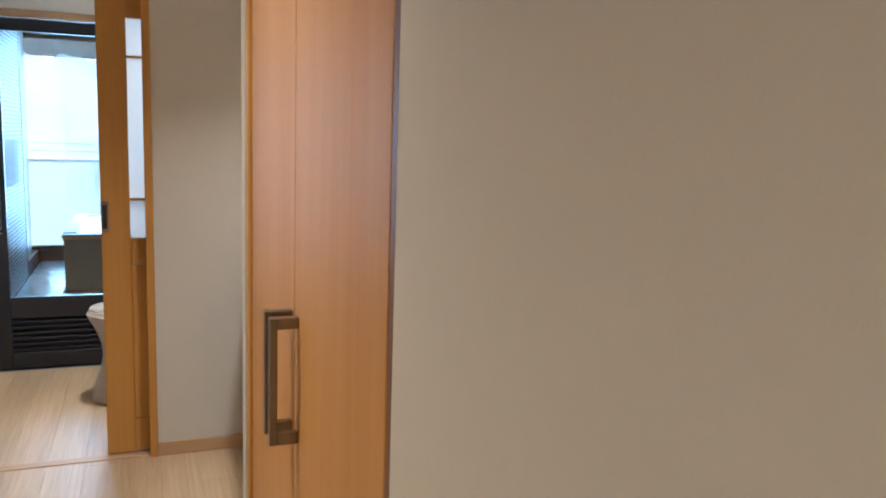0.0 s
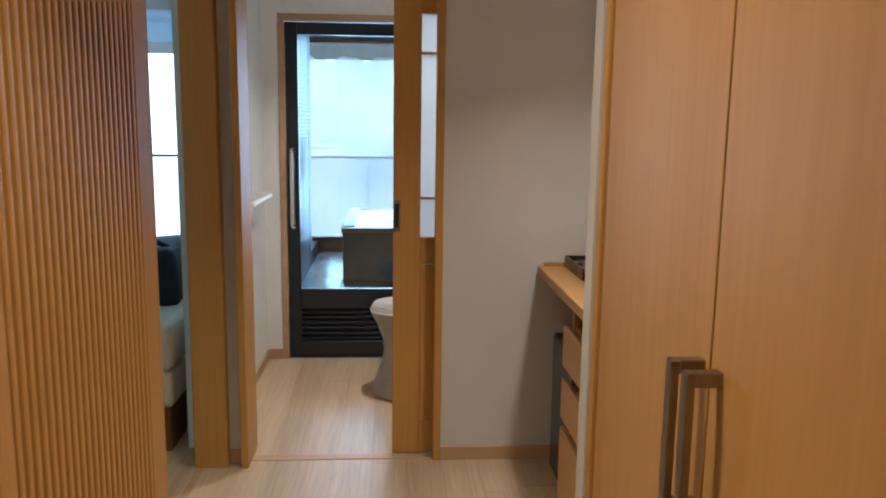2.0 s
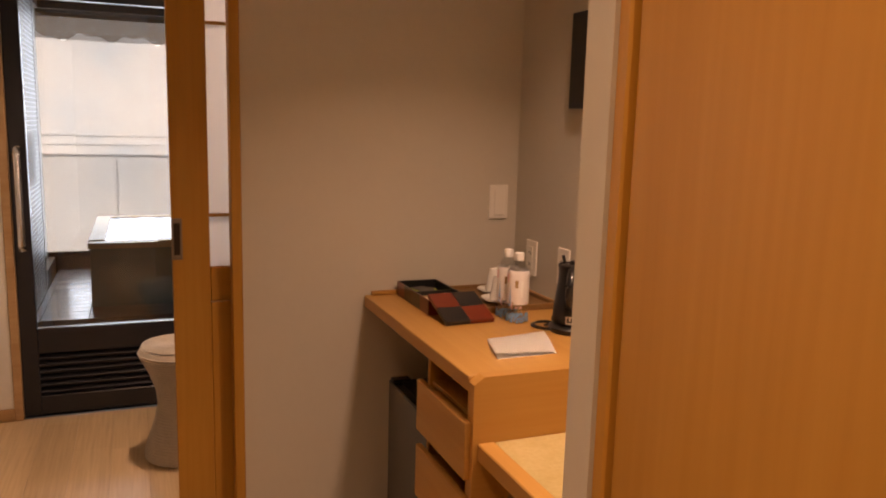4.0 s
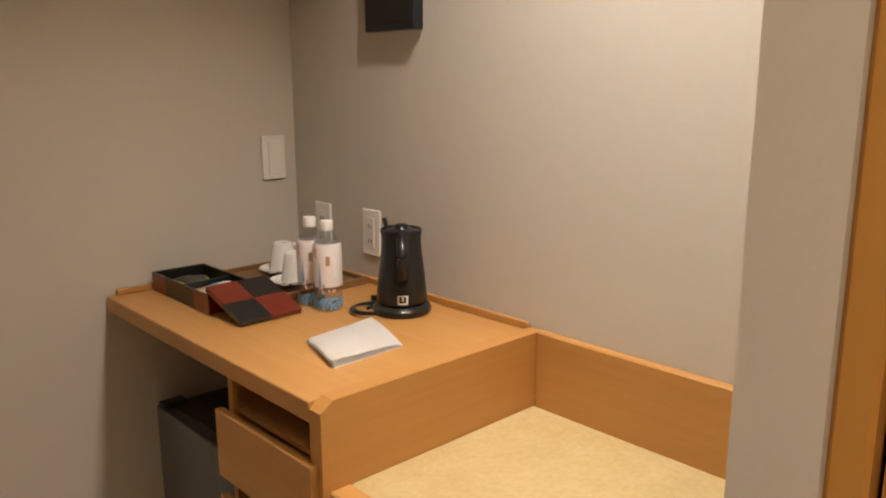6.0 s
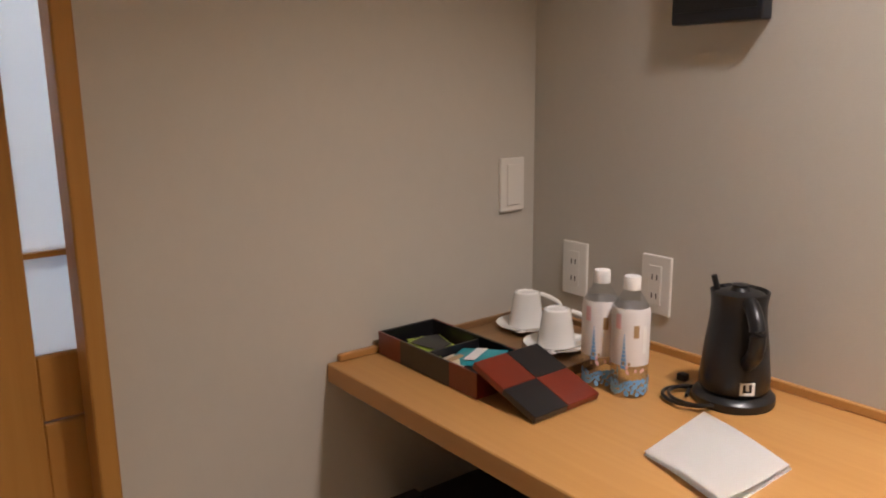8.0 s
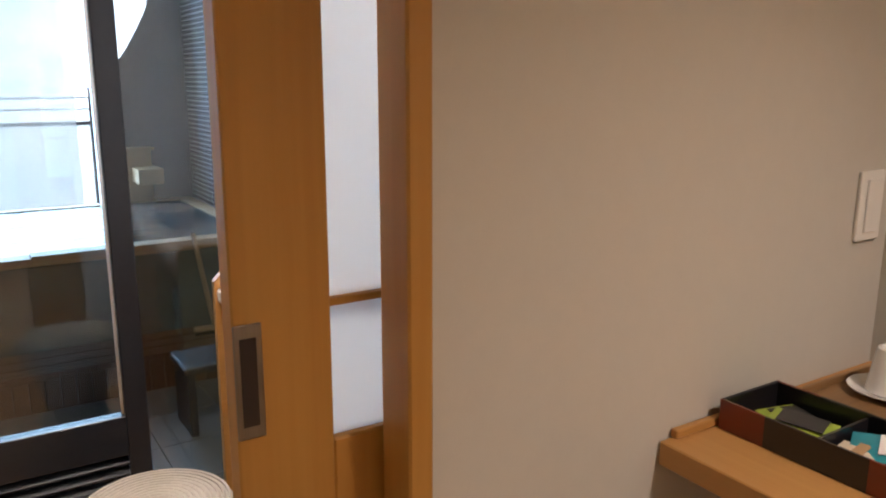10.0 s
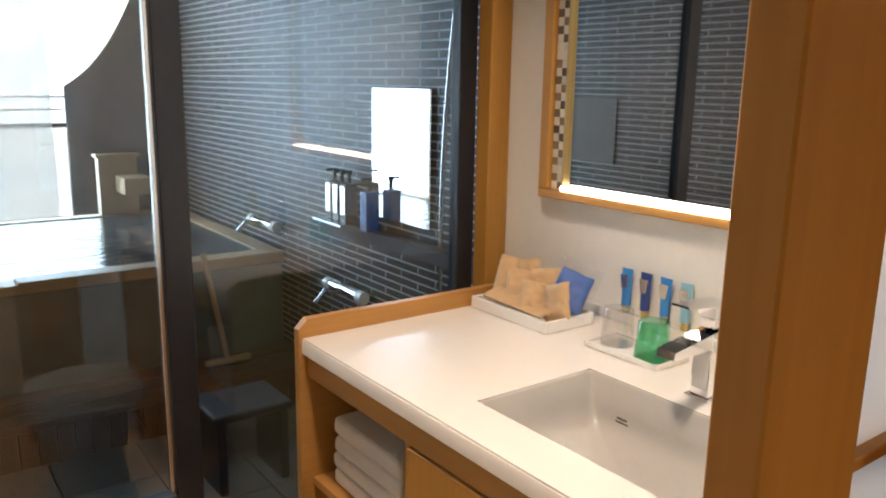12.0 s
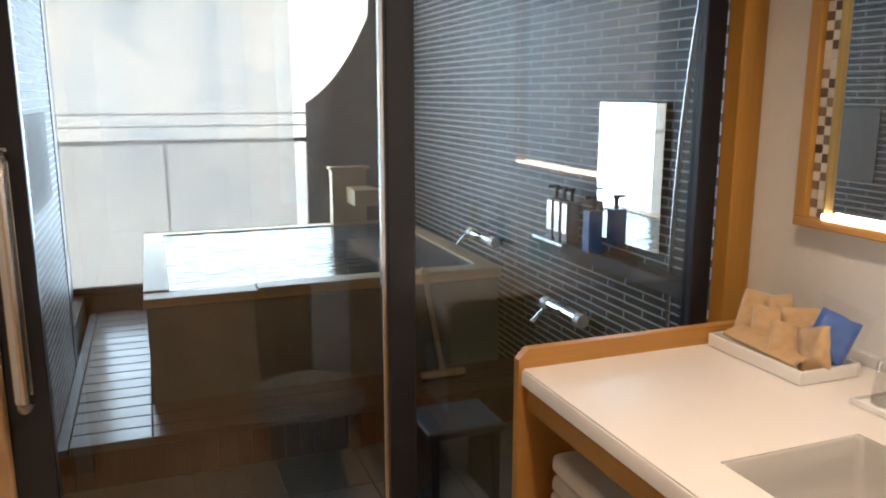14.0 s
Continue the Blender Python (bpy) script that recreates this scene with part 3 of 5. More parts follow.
part("side_strip", B(0.325, 0.859, 4.591, 4.604, DZ, DZ + 0.014, bevel=0.002), "veneer_x", desk)
# near-black sheet, painted shade behind the drawers and the open slot
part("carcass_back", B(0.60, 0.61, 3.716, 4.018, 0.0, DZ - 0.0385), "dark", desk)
part("shelf", B(0.33, 0.60, 3.716, 4.018, 0.728, 0.738), "veneer_x", desk)
for z0, z1 in ((0.603, 0.744), (0.412, 0.560), (0.05, 0.378)):
    d = part("drawer", B(0.288, 0.305, 3.696, 4.028, z0, z1, bevel=0.002), "veneer_h", desk)
    part("drawer_box", B(0.3055, 0.58, 3.725, 4.012, z0 + 0.01, z1 - 0.03), "veneer_h", d)
bench = thing("luggage_bench", (0.6, 3.4, 0), "low wooden luggage bench with a woven tatami top", "bench")
part("front_rail", B(0.314, 0.357, 2.892, 3.6815, 0.655, 0.698, bevel=0.003), "veneer_h", bench)
part("base_board", B(0.37, 0.84, 2.892, 3.6815, 0.632, 0.66), "veneer_h", bench)
# added dark panel stands for the shade of the open space below
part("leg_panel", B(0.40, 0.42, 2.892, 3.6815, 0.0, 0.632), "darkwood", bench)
part("back_board", B(0.836, 0.859, 2.892, 3.6815, 0.632, 0.858, bevel=0.003), "veneer_h", bench)
mat = part("mat", B(0.358, 0.8355, 2.893, 3.681, 0.6603, 0.6945, bevel=0.002), "tatami", bench, "straw-coloured woven tatami mat")
bm = bmesh.new()
for i in range(98):
    x = 0.361 + i * 0.0048
    prism(bm, [(x, 0.6945), (x + 0.0012, 0.6962), (x + 0.0034, 0.6962), (x + 0.0046, 0.6945)], "y", 2.894, 3.68)
part("weave", bm, "tatami", mat)

fridge = thing("minibar_fridge", (0.6, 4.32, 0), "small black minibar fridge with a dark grey door under the desk", "fridge")
part("body", B(0.392, 0.82, 4.04, 4.487, 0.02, 0.582, bevel=0.006, seg=2), "blackplastic", fridge)
part("door", B(0.355, 0.389, 4.04, 4.487, 0.025, 0.586, bevel=0.005, seg=2), "greydoor", fridge)
part("hinge", B(0.360, 0.42, 4.447, 4.482, 0.586, 0.596, bevel=0.002), "blackplastic", fridge)
for x in (0.43, 0.80):
    part("foot", B(x - 0.015, x + 0.015, 4.12, 4.15, 0, 0.02), "blackplastic", fridge)

# ---- things on the desk ----
bx = thing("lacquer_box", (0.5, 4.45, DZ), "open black and red chequered lacquer box of tea packets", "box")
X0, X1, Y0, Y1, ZB = 0.412, 0.552, 4.282, 4.586, DZ + 0.047
part("bottom", B(X0 + 0.004, X1 - 0.004, Y0 + 0.004, Y1 - 0.004, DZ, DZ + 0.006), "lacquer_black", bx)
thirds = [Y0 + (Y1 - Y0) * k / 4 for k in range(5)]
for k in range(4):
    red = k in (0, 3)
    for x, dx in ((X0, 0.004), (X1 - 0.004, 0.004)):
        part("side_panel", B(x, x + dx, thirds[k], thirds[k + 1], DZ, ZB), "lacquer_red" if red else "lacquer_black", bx)
for y in (Y0, Y1 - 0.004):
    part("end_panel", B(X0 + 0.0041, X1 - 0.0041, y, y + 0.004, DZ, ZB), "lacquer_red" if y < 4.4 else "lacquer_black", bx)
part("divider", B(X0 + 0.0041, X1 - 0.0041, 4.434, 4.438, DZ + 0.006, ZB - 0.006), "lacquer_black", bx)
for d in ((X0 + 0.0043, X0 + 0.0055, Y0 + 0.0043, Y1 - 0.0043), (X1 - 0.0055, X1 - 0.0043, Y0 + 0.0043, Y1 - 0.0043), (X0 + 0.0057, X1 - 0.0057, Y0 + 0.0043, Y0 + 0.0055), (X0 + 0.0057, X1 - 0.0057, Y1 - 0.0055, Y1 - 0.0043)):
    part("lining", B(*d, DZ + 0.0062, ZB - 0.001), "lacquer_black", bx, "black lining")
lid = thing("box_lid", (0.494, 4.25, DZ), "square lid of black and red lacquer quarters leaning on its box", "lid")
tilt = Matrix.Translation((0.494, 4.150, DZ + 0.001)) @ Euler((radians(19.5), 0, radians(1.5))).to_matrix().to_4x4()
for i in range(2):
    for j in range(2):
        bm = B(-0.078 + i * 0.078, i * 0.078, j * 0.078, 0.078 + j * 0.078, 0.0, 0.013, bevel=0.0012)
        bm.transform(tilt)
        part("quarter", bm, "lacquer_red" if i != j else "lacquer_black", lid)


def packet(name, label, cx, cy, z, w, l, turn, tip, mat, band=None):
    p = thing(name, (cx, cy, z), label, "packet", "packets in the lacquer box")
    m = Matrix.Translation((cx, cy, z)) @ Euler((radians(tip), radians(tip * 0.4), radians(turn))).to_matrix().to_4x4()
    bm = bmesh.new()
    g = bmesh.ops.create_grid(bm, x_segments=8, y_segments=8, size=0.5)["verts"]
    for v in g:
        u, q = v.co.x, v.co.y
        v.co = (u * w, q * l, 0.005 * (1 - (2 * u) ** 2) * (1 - (2 * q) ** 2) + 0.003)
    bmesh.ops.solidify(bm, geom=bm.faces[:], thickness=0.0012)
    bm.transform(m)
    part("sachet", bm, mat, p, smooth=True)
    if band:
        reach = 0.36 if mat == "lime" else 0.12
        bm = B(-w * 0.36, w * 0.36, -l * reach, l * reach, 0.0085, 0.0093)
        bm.transform(m)
        part("print", bm, band, p)
    return p


packet("tea_packet", "lime green tea packet with dark print", 0.470, 4.488, DZ + 0.027, 0.075, 0.09, 20, 4, "lime", "blackplastic")
packet("tea_packet", "lime green tea packet", 0.490, 4.510, DZ + 0.020, 0.075, 0.09, -12, 3, "lime", "blackplastic")
packet("coffee_packet", "teal drip coffee packet with white print", 0.488, 4.372, DZ + 0.032, 0.085, 0.095, 25, -6, "teal", "label_white")
packet("coffee_packet", "cream drip coffee packet", 0.455, 4.392, DZ + 0.026, 0.055, 0.066, 8, -4, "cream", "label_gold")


def bottle(name, label, cx, cy):
    b = thing(name, (cx, cy, DZ), label, "bottle", "water bottles on the desk")
    body = [(0.030, 0), (0.0325, 0.006), (0.0315, 0.02), (0.0325, 0.05), (0.0325, 0.146), (0.0305, 0.156), (0.020, 0.174), (0.0125, 0.184), (0.0125, 0.192)]
    part("body", lathe(bmesh.new(), [(r, DZ + z) for r, z in body], cx, cy, 24), "pet", b, smooth=True)
    lab = part("label", lathe(bmesh.new(), [(0.0330, DZ + 0.058), (0.0330, DZ + 0.146), (0.0311, DZ + 0.1568), (0.0310, DZ + 0.157), (0.0329, DZ + 0.0575)], cx, cy, 24), "label_white", b, "white label with blue and gold print", smooth=True)

    def patch(a0, a1, z0, z1, mat):
        bm = bmesh.new()
        n = 6
        lo = [bm.verts.new((cx + 0.0335 * math.cos(radians(a0 + (a1 - a0) * i / n)), cy + 0.0335 * math.sin(radians(a0 + (a1 - a0) * i / n)), DZ + z0)) for i in range(n + 1)]
        hi = [bm.verts.new((v.co.x, v.co.y, DZ + z1)) for v in lo]
        for i in range(n):
            bm.faces.new((lo[i], lo[i + 1], hi[i + 1], hi[i]))
        part("print", bm, mat, lab)
    patch(228, 244, 0.108, 0.130, "label_gold")
    patch(172, 190, 0.122, 0.148, "label_pink")
    patch(258, 272, 0.08, 0.128, "sheet")
    random.seed(7)
    for i in range(150):
        a, z = random.uniform(150, 320), random.uniform(0.003, 0.030)
        patch(a, a + 8, z, z + 0.0045, "label_blue")
    for i in range(9):
        patch(192 + i, 210 - i, 0.052 + i * 0.007, 0.058 + i * 0.007, "label_blue")
    for i in range(14):
        a, z = random.uniform(190, 300), random.uniform(0.034, 0.06)
        patch(a, a + 7, z, z + 0.006, "label_gold" if i % 2 else "label_pink")
    part("cap", lathe(bmesh.new(), [(0.0145, DZ + 0.186), (0.0148, DZ + 0.188), (0.0148, DZ + 0.206), (0.0135, DZ + 0.2085), (0, DZ + 0.2085)], cx, cy, 24), "cap", b, "white screw cap", smooth=True)
    return b


bottle("water_bottle", "clear plastic water bottle with a white and blue label", 0.641, 4.142)
bottle("water_bottle", "clear plastic water bottle with a white and blue label", 0.638, 4.206)

tray = thing("serving_tray", (0.7, 4.43, DZ), "brown wooden serving tray with two upturned cups", "tray")
part("base", B(0.572, 0.843, 4.255, 4.588, DZ, DZ + 0.007, bevel=0.002), "traywood", tray)
for d in ((0.572, 0.843, 4.255, 4.263), (0.572, 0.843, 4.580, 4.588), (0.572, 0.580, 4.2631, 4.5799), (0.835, 0.843, 4.2631, 4.5799)):
    part("rim", B(*d, DZ + 0.0072, DZ + 0.02, bevel=0.0015), "traywood", tray)


def cup_set(cx, cy, turn):
    z = DZ + 0.0075
    s = thing("saucer", (cx, cy, z), "white porcelain saucer on the wooden tray", "saucer", "saucers on the tray")
    part("dish", lathe(bmesh.new(), [(0.0, z), (0.035, z), (0.045, z + 0.003), (0.066, z + 0.011), (0.0665, z + 0.0125), (0.045, z + 0.0065), (0.03, z + 0.004), (0, z + 0.004)], cx, cy, 32), "ceramic", s, smooth=True)
    sp = thing("teaspoon", (cx, cy, z + 0.008), "small steel teaspoon lying on the saucer", "spoon", "teaspoons on the tray")
    bm = tube(bmesh.new(), [(cx - 0.052, cy - 0.045, z + 0.014), (cx - 0.02, cy - 0.055, z + 0.0135), (cx + 0.03, cy - 0.055, z + 0.015)], 0.0022, 8)
    lathe(bm, [(0, z + 0.0105), (0.011, z + 0.013), (0, z + 0.0155)], cx - 0.056, cy - 0.043, 12, 1.4, 0.9)
    part("spoon_body", bm, "chrome", sp, smooth=True)
    z += 0.006
    c = thing("coffee_cup", (cx, cy, z), "white porcelain cup turned upside down on its saucer", "cup", "cups on the tray")
    part("bowl", lathe(bmesh.new(), [(0.037, z), (0.0385, z + 0.001), (0.0345, z + 0.03), (0.0285, z + 0.068), (0.0265, z + 0.074), (0.021, z + 0.076), (0.019, z + 0.073), (0, z + 0.073)], cx, cy, 32), "ceramic", c, smooth=True)
    a = radians(turn)
    pts = arc(14, lambda t: (cx + math.cos(a) * (0.028 + 0.042 * math.sin(math.pi * t) ** 0.8 + 0.008 * (1 - t)), cy + math.sin(a) * (0.028 + 0.042 * math.sin(math.pi * t) ** 0.8 + 0.008 * (1 - t)), z + 0.012 + 0.058 * t))
    part("handle", tube(bmesh.new(), pts, 0.0050, 8), "ceramic", c, smooth=True)


cup_set(0.745, 4.505, -40)
cup_set(0.700, 4.372, -45)

kx, ky = 0.748, 4.006
kettle = thing("electric_kettle", (kx, ky, DZ), "matt black electric kettle on its round base", "kettle")
part("base", lathe(bmesh.new(), [(0.064, DZ), (0.067, DZ + 0.004), (0.067, DZ + 0.014), (0.060, DZ + 0.022), (0.05, DZ + 0.024), (0, DZ + 0.024)], kx, ky, 36), "blackplastic", kettle, smooth=True)
part("body", lathe(bmesh.new(), [(0.053, DZ + 0.0245), (0.057, DZ + 0.03), (0.0565, DZ + 0.05), (0.0515, DZ + 0.10), (0.0455, DZ + 0.145), (0.0445, DZ + 0.172), (0.0475, DZ + 0.192), (0.0450, DZ + 0.193), (0.0425, DZ + 0.184), (0, DZ + 0.184)], kx, ky, 36), "blackplastic", kettle, smooth=True)
ld = part("lid", lathe(bmesh.new(), [(0.040, DZ + 0.1845), (0.040, DZ + 0.188), (0.026, DZ + 0.193), (0, DZ + 0.194)], kx, ky, 30), "blackplastic", kettle, smooth=True)
part("knob", lathe(bmesh.new(), [(0.017, DZ + 0.1930), (0.013, DZ + 0.199), (0.014, DZ + 0.203), (0, DZ + 0.205)], kx, ky, 20), "blackplastic", ld, smooth=True)
part("lever", tube(bmesh.new(), [(kx - 0.012, ky + 0.034, DZ + 0.189), (kx - 0.016, ky + 0.040, DZ + 0.214)], 0.005, 8), "blackplastic", kettle, smooth=True)
ha = radians(-128)
hx, hy = math.cos(ha), math.sin(ha)
pts = arc(16, lambda t: (kx + hx * (0.042 + 0.042 * math.sin(math.pi * min(t * 1.12, 1.0)) ** 0.6), ky + hy * (0.042 + 0.042 * math.sin(math.pi * min(t * 1.12, 1.0)) ** 0.6), DZ + 0.182 - 0.112 * t))
part("handle", tube(bmesh.new(), pts, 0.0125, 12), "blackplastic", kettle, smooth=True)
bm = bmesh.new()
sa = radians(52)
prism(bm, [(kx + 0.039 * math.cos(sa + 0.4), ky + 0.039 * math.sin(sa + 0.4)), (kx + 0.058 * math.cos(sa), ky + 0.058 * math.sin(sa)), (kx + 0.039 * math.cos(sa - 0.4), ky + 0.039 * math.sin(sa - 0.4))], "z", DZ + 0.165, DZ + 0.191)
part("spout", bm, "blackplastic", kettle)
la = radians(-128)
lx, ly = math.cos(la), math.sin(la)
bm = bmesh.new()
for u0, u1, v0, v1 in ((-0.0074, 0.0074, 0.0495, 0.052), (-0.012, -0.0075, 0.031, 0.052), (0.0075, 0.012, 0.031, 0.052), (-0.0074, 0.0074, 0.031, 0.035), (-0.0025, 0.0025, 0.039, 0.0494)):
    box(bm, -0.0020, 0.0012, u0, u1, DZ + v0, DZ + v1)
bm.transform(Matrix.Translation((kx + lx * 0.0572, ky + ly * 0.0572, 0)) @ Euler((0, 0, la)).to_matrix().to_4x4())
part("emblem", bm, "cap", kettle, "pale square emblem")
cable = thing("kettle_cable", (0.71, 4.07, DZ), "black coiled power cable behind the kettle", "cable")
pts = [(kx - 0.06 + 0.0, ky + 0.05, DZ + 0.008)] + arc(40, lambda t: (0.690 + 0.042 * math.cos(2 * math.pi * t * 1.6 + 0.5), 4.055 + 0.045 * math.sin(2 * math.pi * t * 1.6 + 0.5) - 0.02 * t, DZ + 0.006 + 0.008 * t))
part("wire", tube(bmesh.new(), pts, 0.0034, 8), "blackplastic", cable, smooth=True)
part("plug", B(0.742, 0.758, 4.098, 4.116, DZ + 0.004, DZ + 0.018, bevel=0.004, seg=2), "blackplastic", cable)
brochure = thing("folded_brochure", (0.59, 3.95, DZ), "folded sheet of white paper lying on the desk", "paper")
q = [(0.416, 3.812), (0.466, 3.972), (0.655, 4.000), (0.586, 3.817)]
def leaf_sheet(z_open, z_fold, dz, inset):
    """Two layers of one folded sheet: closed along the far side, gaping on the near one."""
    bm = bmesh.new()
    n = 8
    rows = []
    for i in range(n + 1):
        t = i / n
        a = Vector((*q[0], 0)).lerp(Vector((*q[3], 0)), t)
        b = Vector((*q[1], 0)).lerp(Vector((*q[2], 0)), t)
        row = []
        for j in range(n + 1):
            s = j / n
            p = a.lerp(b, s)
            z = DZ + dz + z_fold * s + z_open * (1 - s) * (1 - 0.6 * t) + 0.004 * math.sin(math.pi * s)
            row.append(bm.verts.new((p.x - inset * (1 - s), p.y, z)))
        rows.append(row)
    for i in range(n):
        for j in range(n):
            bm.faces.new((rows[i][j], rows[i + 1][j], rows[i + 1][j + 1], rows[i][j + 1]))
    bmesh.ops.solidify(bm, geom=bm.faces[:], thickness=0.0006)
    return bm
part("lower_leaf", leaf_sheet(0.0, 0.001, 0.001, -0.006), "sheet", brochure, smooth=True)
part("upper_leaf", leaf_sheet(0.014, 0.004, 0.003, 0.0), "sheet", brochure, smooth=True)

# ---- on the alcove walls ----
sw = thing("light_switch", (0.787, 4.604, 1.16), "white wall switch plate with one wide rocker", "switch")
part("plate", B(0.751, 0.822, 4.597, 4.6048, 1.100, 1.220, bevel=0.003, seg=2), "plate", sw)
part("rocker", B(0.768, 0.806, 4.593, 4.5968, 1.114, 1.206, bevel=0.0015), "plate", sw)


def outlet(y0, z0):
    o = thing("wall_outlet", (0.859, y0 - 0.035, z0), "white double wall outlet plate above the desk", "outlet", "outlets above the desk")
    part("plate", B(0.853, 0.8605, y0 - 0.070, y0, z0, z0 + 0.120, bevel=0.003, seg=2), "plate", o)
    s = part("socket", B(0.8505, 0.8528, y0 - 0.050, y0 - 0.020, z0 + 0.02, z0 + 0.10, bevel=0.001), "plate", o)
    for zz in (0.038, 0.076):
        for yy in (0.029, 0.040):
            # raised dark slips paint the shade inside the slots
            part("slot", B(0.8497, 0.8504, y0 - yy - 0.0012, y0 - yy + 0.0012, z0 + zz - 0.005, z0 + zz + 0.006), "dark", s)


outlet(4.503, 0.920)
outlet(4.287, 0.925)
wp = thing("wall_panel", (0.85, 4.15, 1.49), "flat black panel hung on the alcove wall", "wall panel")
part("back", B(0.830, 0.8605, 4.050, 4.228, 1.480, 1.762, bevel=0.004, seg=2), "black", wp)
part("screen", B(0.8285, 0.8298, 4.060, 4.218, 1.500, 1.752), "blackplastic", wp, "glossy black face")

# ---- glass door and partition ----
gdoor = structure("door_3", B(-0.930, -0.858, 6.10, 6.14, 0.012, 1.998, bevel=0.003), "black", "black-framed glass bathroom door with a louvred foot panel", "door")
part("stile", B(-0.1915, -0.130, 6.10, 6.14, 0.012, 1.998, bevel=0.003), "black", gdoor)
part("edge_strip", B(-0.202, -0.192, 6.112, 6.128, 0.431, 1.93, bevel=0.001), "steel", gdoor, "pale metal glazing edge")
part("top_rail", B(-0.8575, -0.192, 6.10, 6.14, 1.93, 1.998, bevel=0.002), "black", gdoor)
part("mid_rail", B(-0.8575, -0.192, 6.10, 6.14, 0.31, 0.430, bevel=0.002), "black", gdoor)
part("bottom_rail", B(-0.8575, -0.192, 6.10, 6.14, 0.012, 0.10, bevel=0.002), "black", gdoor)
part("backing", B(-0.8575, -0.192, 6.128, 6.134, 0.10, 0.31), "black", gdoor)
for i in range(6):
    bm = B(-0.8575, -0.192, -0.014, 0.014, -0.003, 0.003, bevel=0.001)
    bm.transform(Matrix.Translation((0, 6.114, 0.125 + i * 0.033)) @ Euler((radians(35), 0, 0)).to_matrix().to_4x4())
    part("louvre", bm, "black", gdoor)
pane = part("pane", B(-0.8575, -0.2025, 6.118, 6.124, 0.430, 1.93), "bathglass", gdoor, "clear glass pane")
pane.visible_shadow = False
for y, s in ((6.10, -1), (6.14, 1)):
    yy = y + s * 0.055
    pts = [(-0.894, y, 0.815), (-0.894, yy - s * 0.012, 0.815), (-0.894, yy, 0.83), (-0.894, yy, 1.04), (-0.894, yy, 1.25), (-0.894, yy - s * 0.012, 1.265), (-0.894, y, 1.265)]
    part("handle", tube(bmesh.new(), pts, 0.013, 14), "steel", gdoor, "long steel pull handle", smooth=True)
    part("handle_back", B(-0.904, -0.884, min(y, y + s * 0.004), max(y, y + s * 0.004), 0.80, 1.28, bevel=0.001), "steel", gdoor)
fixed = structure("window_1", B(0.597, 0.6545, 6.10, 6.14, 0.0, 1.998, bevel=0.003), "black", "fixed black-framed glass panel between vanity room and bath", "window")
part("top_rail", B(-0.1295, 0.5965, 6.10, 6.14, 1.95, 1.998, bevel=0.002), "black", fixed)
part("bottom_rail", B(-0.1295, 0.5965, 6.10, 6.14, 0.0, 0.05, bevel=0.002), "black", fixed)
pane = part("pane", B(-0.1295, 0.5965, 6.118, 6.124, 0.05, 1.95), "bathglass", fixed, "clear glass pane")
pane.visible_shadow = False

# ---- vanity ----
placed = set(bpy.data.objects)
VZ = 0.790
van = thing("vanity_cabinet", (0.36, 5.35, 0), "orange-brown wooden vanity cabinet with an open towel bay", "cabinet")
bm = bmesh.new()
prism(bm, [(0.008, 0), (0.703, 0), (0.703, VZ + 0.041), (0.030, VZ + 0.041), (0.008, VZ + 0.019)], "y", 5.908, 5.930)
part("side_board", bm, "veneer_x", van)
part("apron", B(0.028, 0.046, 4.78, 5.9075, 0.700, 0.7535, bevel=0.001), "veneer_h", van)
part("partition", B(0.032, 0.60, 5.512, 5.528, 0.0, 0.6995), "veneer", van)
part("back_panel", B(0.60, 0.61, 4.78, 5.9075, 0.0, 0.6995), "veneer_h", van)
part("shelf", B(0.036, 0.60, 5.5285, 5.9075, 0.440, 0.458), "veneer_h", van)
part("bottom", B(0.036, 0.60, 4.78, 5.9075, 0.04, 0.06), "veneer_h", van)
part("plinth", B(0.060, 0.598, 4.78, 5.930, -0.026, -0.0002), "veneer_h", van)
for y0, y1 in ((5.150, 5.511), (4.785, 5.147)):
    part("door", B(0.024, 0.042, y0, y1, 0.06, 0.696, bevel=0.002), "veneer", van)
bm = bmesh.new()
# slab with a rectangular opening for the basin
for d in ((0.018, 0.118, 4.78, 5.9075), (0.405, 0.7045, 4.78, 5.9075), (0.118, 0.405, 5.432, 5.9075), (0.118, 0.405, 4.78, 4.962)):
    box(bm, *d, 0.754, VZ)
bmesh.ops.remove_doubles(bm, verts=bm.verts, dist=0.0001)
top = solid("worktop", bm, "counter", "smooth white stone worktop with an undermounted basin", "countertop")
part("upstand", B(0.690, 0.7046, 4.78, 5.9075, VZ, VZ + 0.027, bevel=0.003, seg=2), "counter", top)
bm = bmesh.new()
prism(bm, [(0.019, 0.7545), (0.019, VZ - 0.003), (0.0165, VZ - 0.004), (0.0145, VZ - 0.008), (0.0145, 0.756)], "y", 4.78, 5.9075)
part("edge", bm, "counter", top, smooth=True)
basin = thing("wash_basin", (0.26, 5.2, 0.63), "white undermounted rectangular wash basin", "basin")
bm = bmesh.new()
loops = []
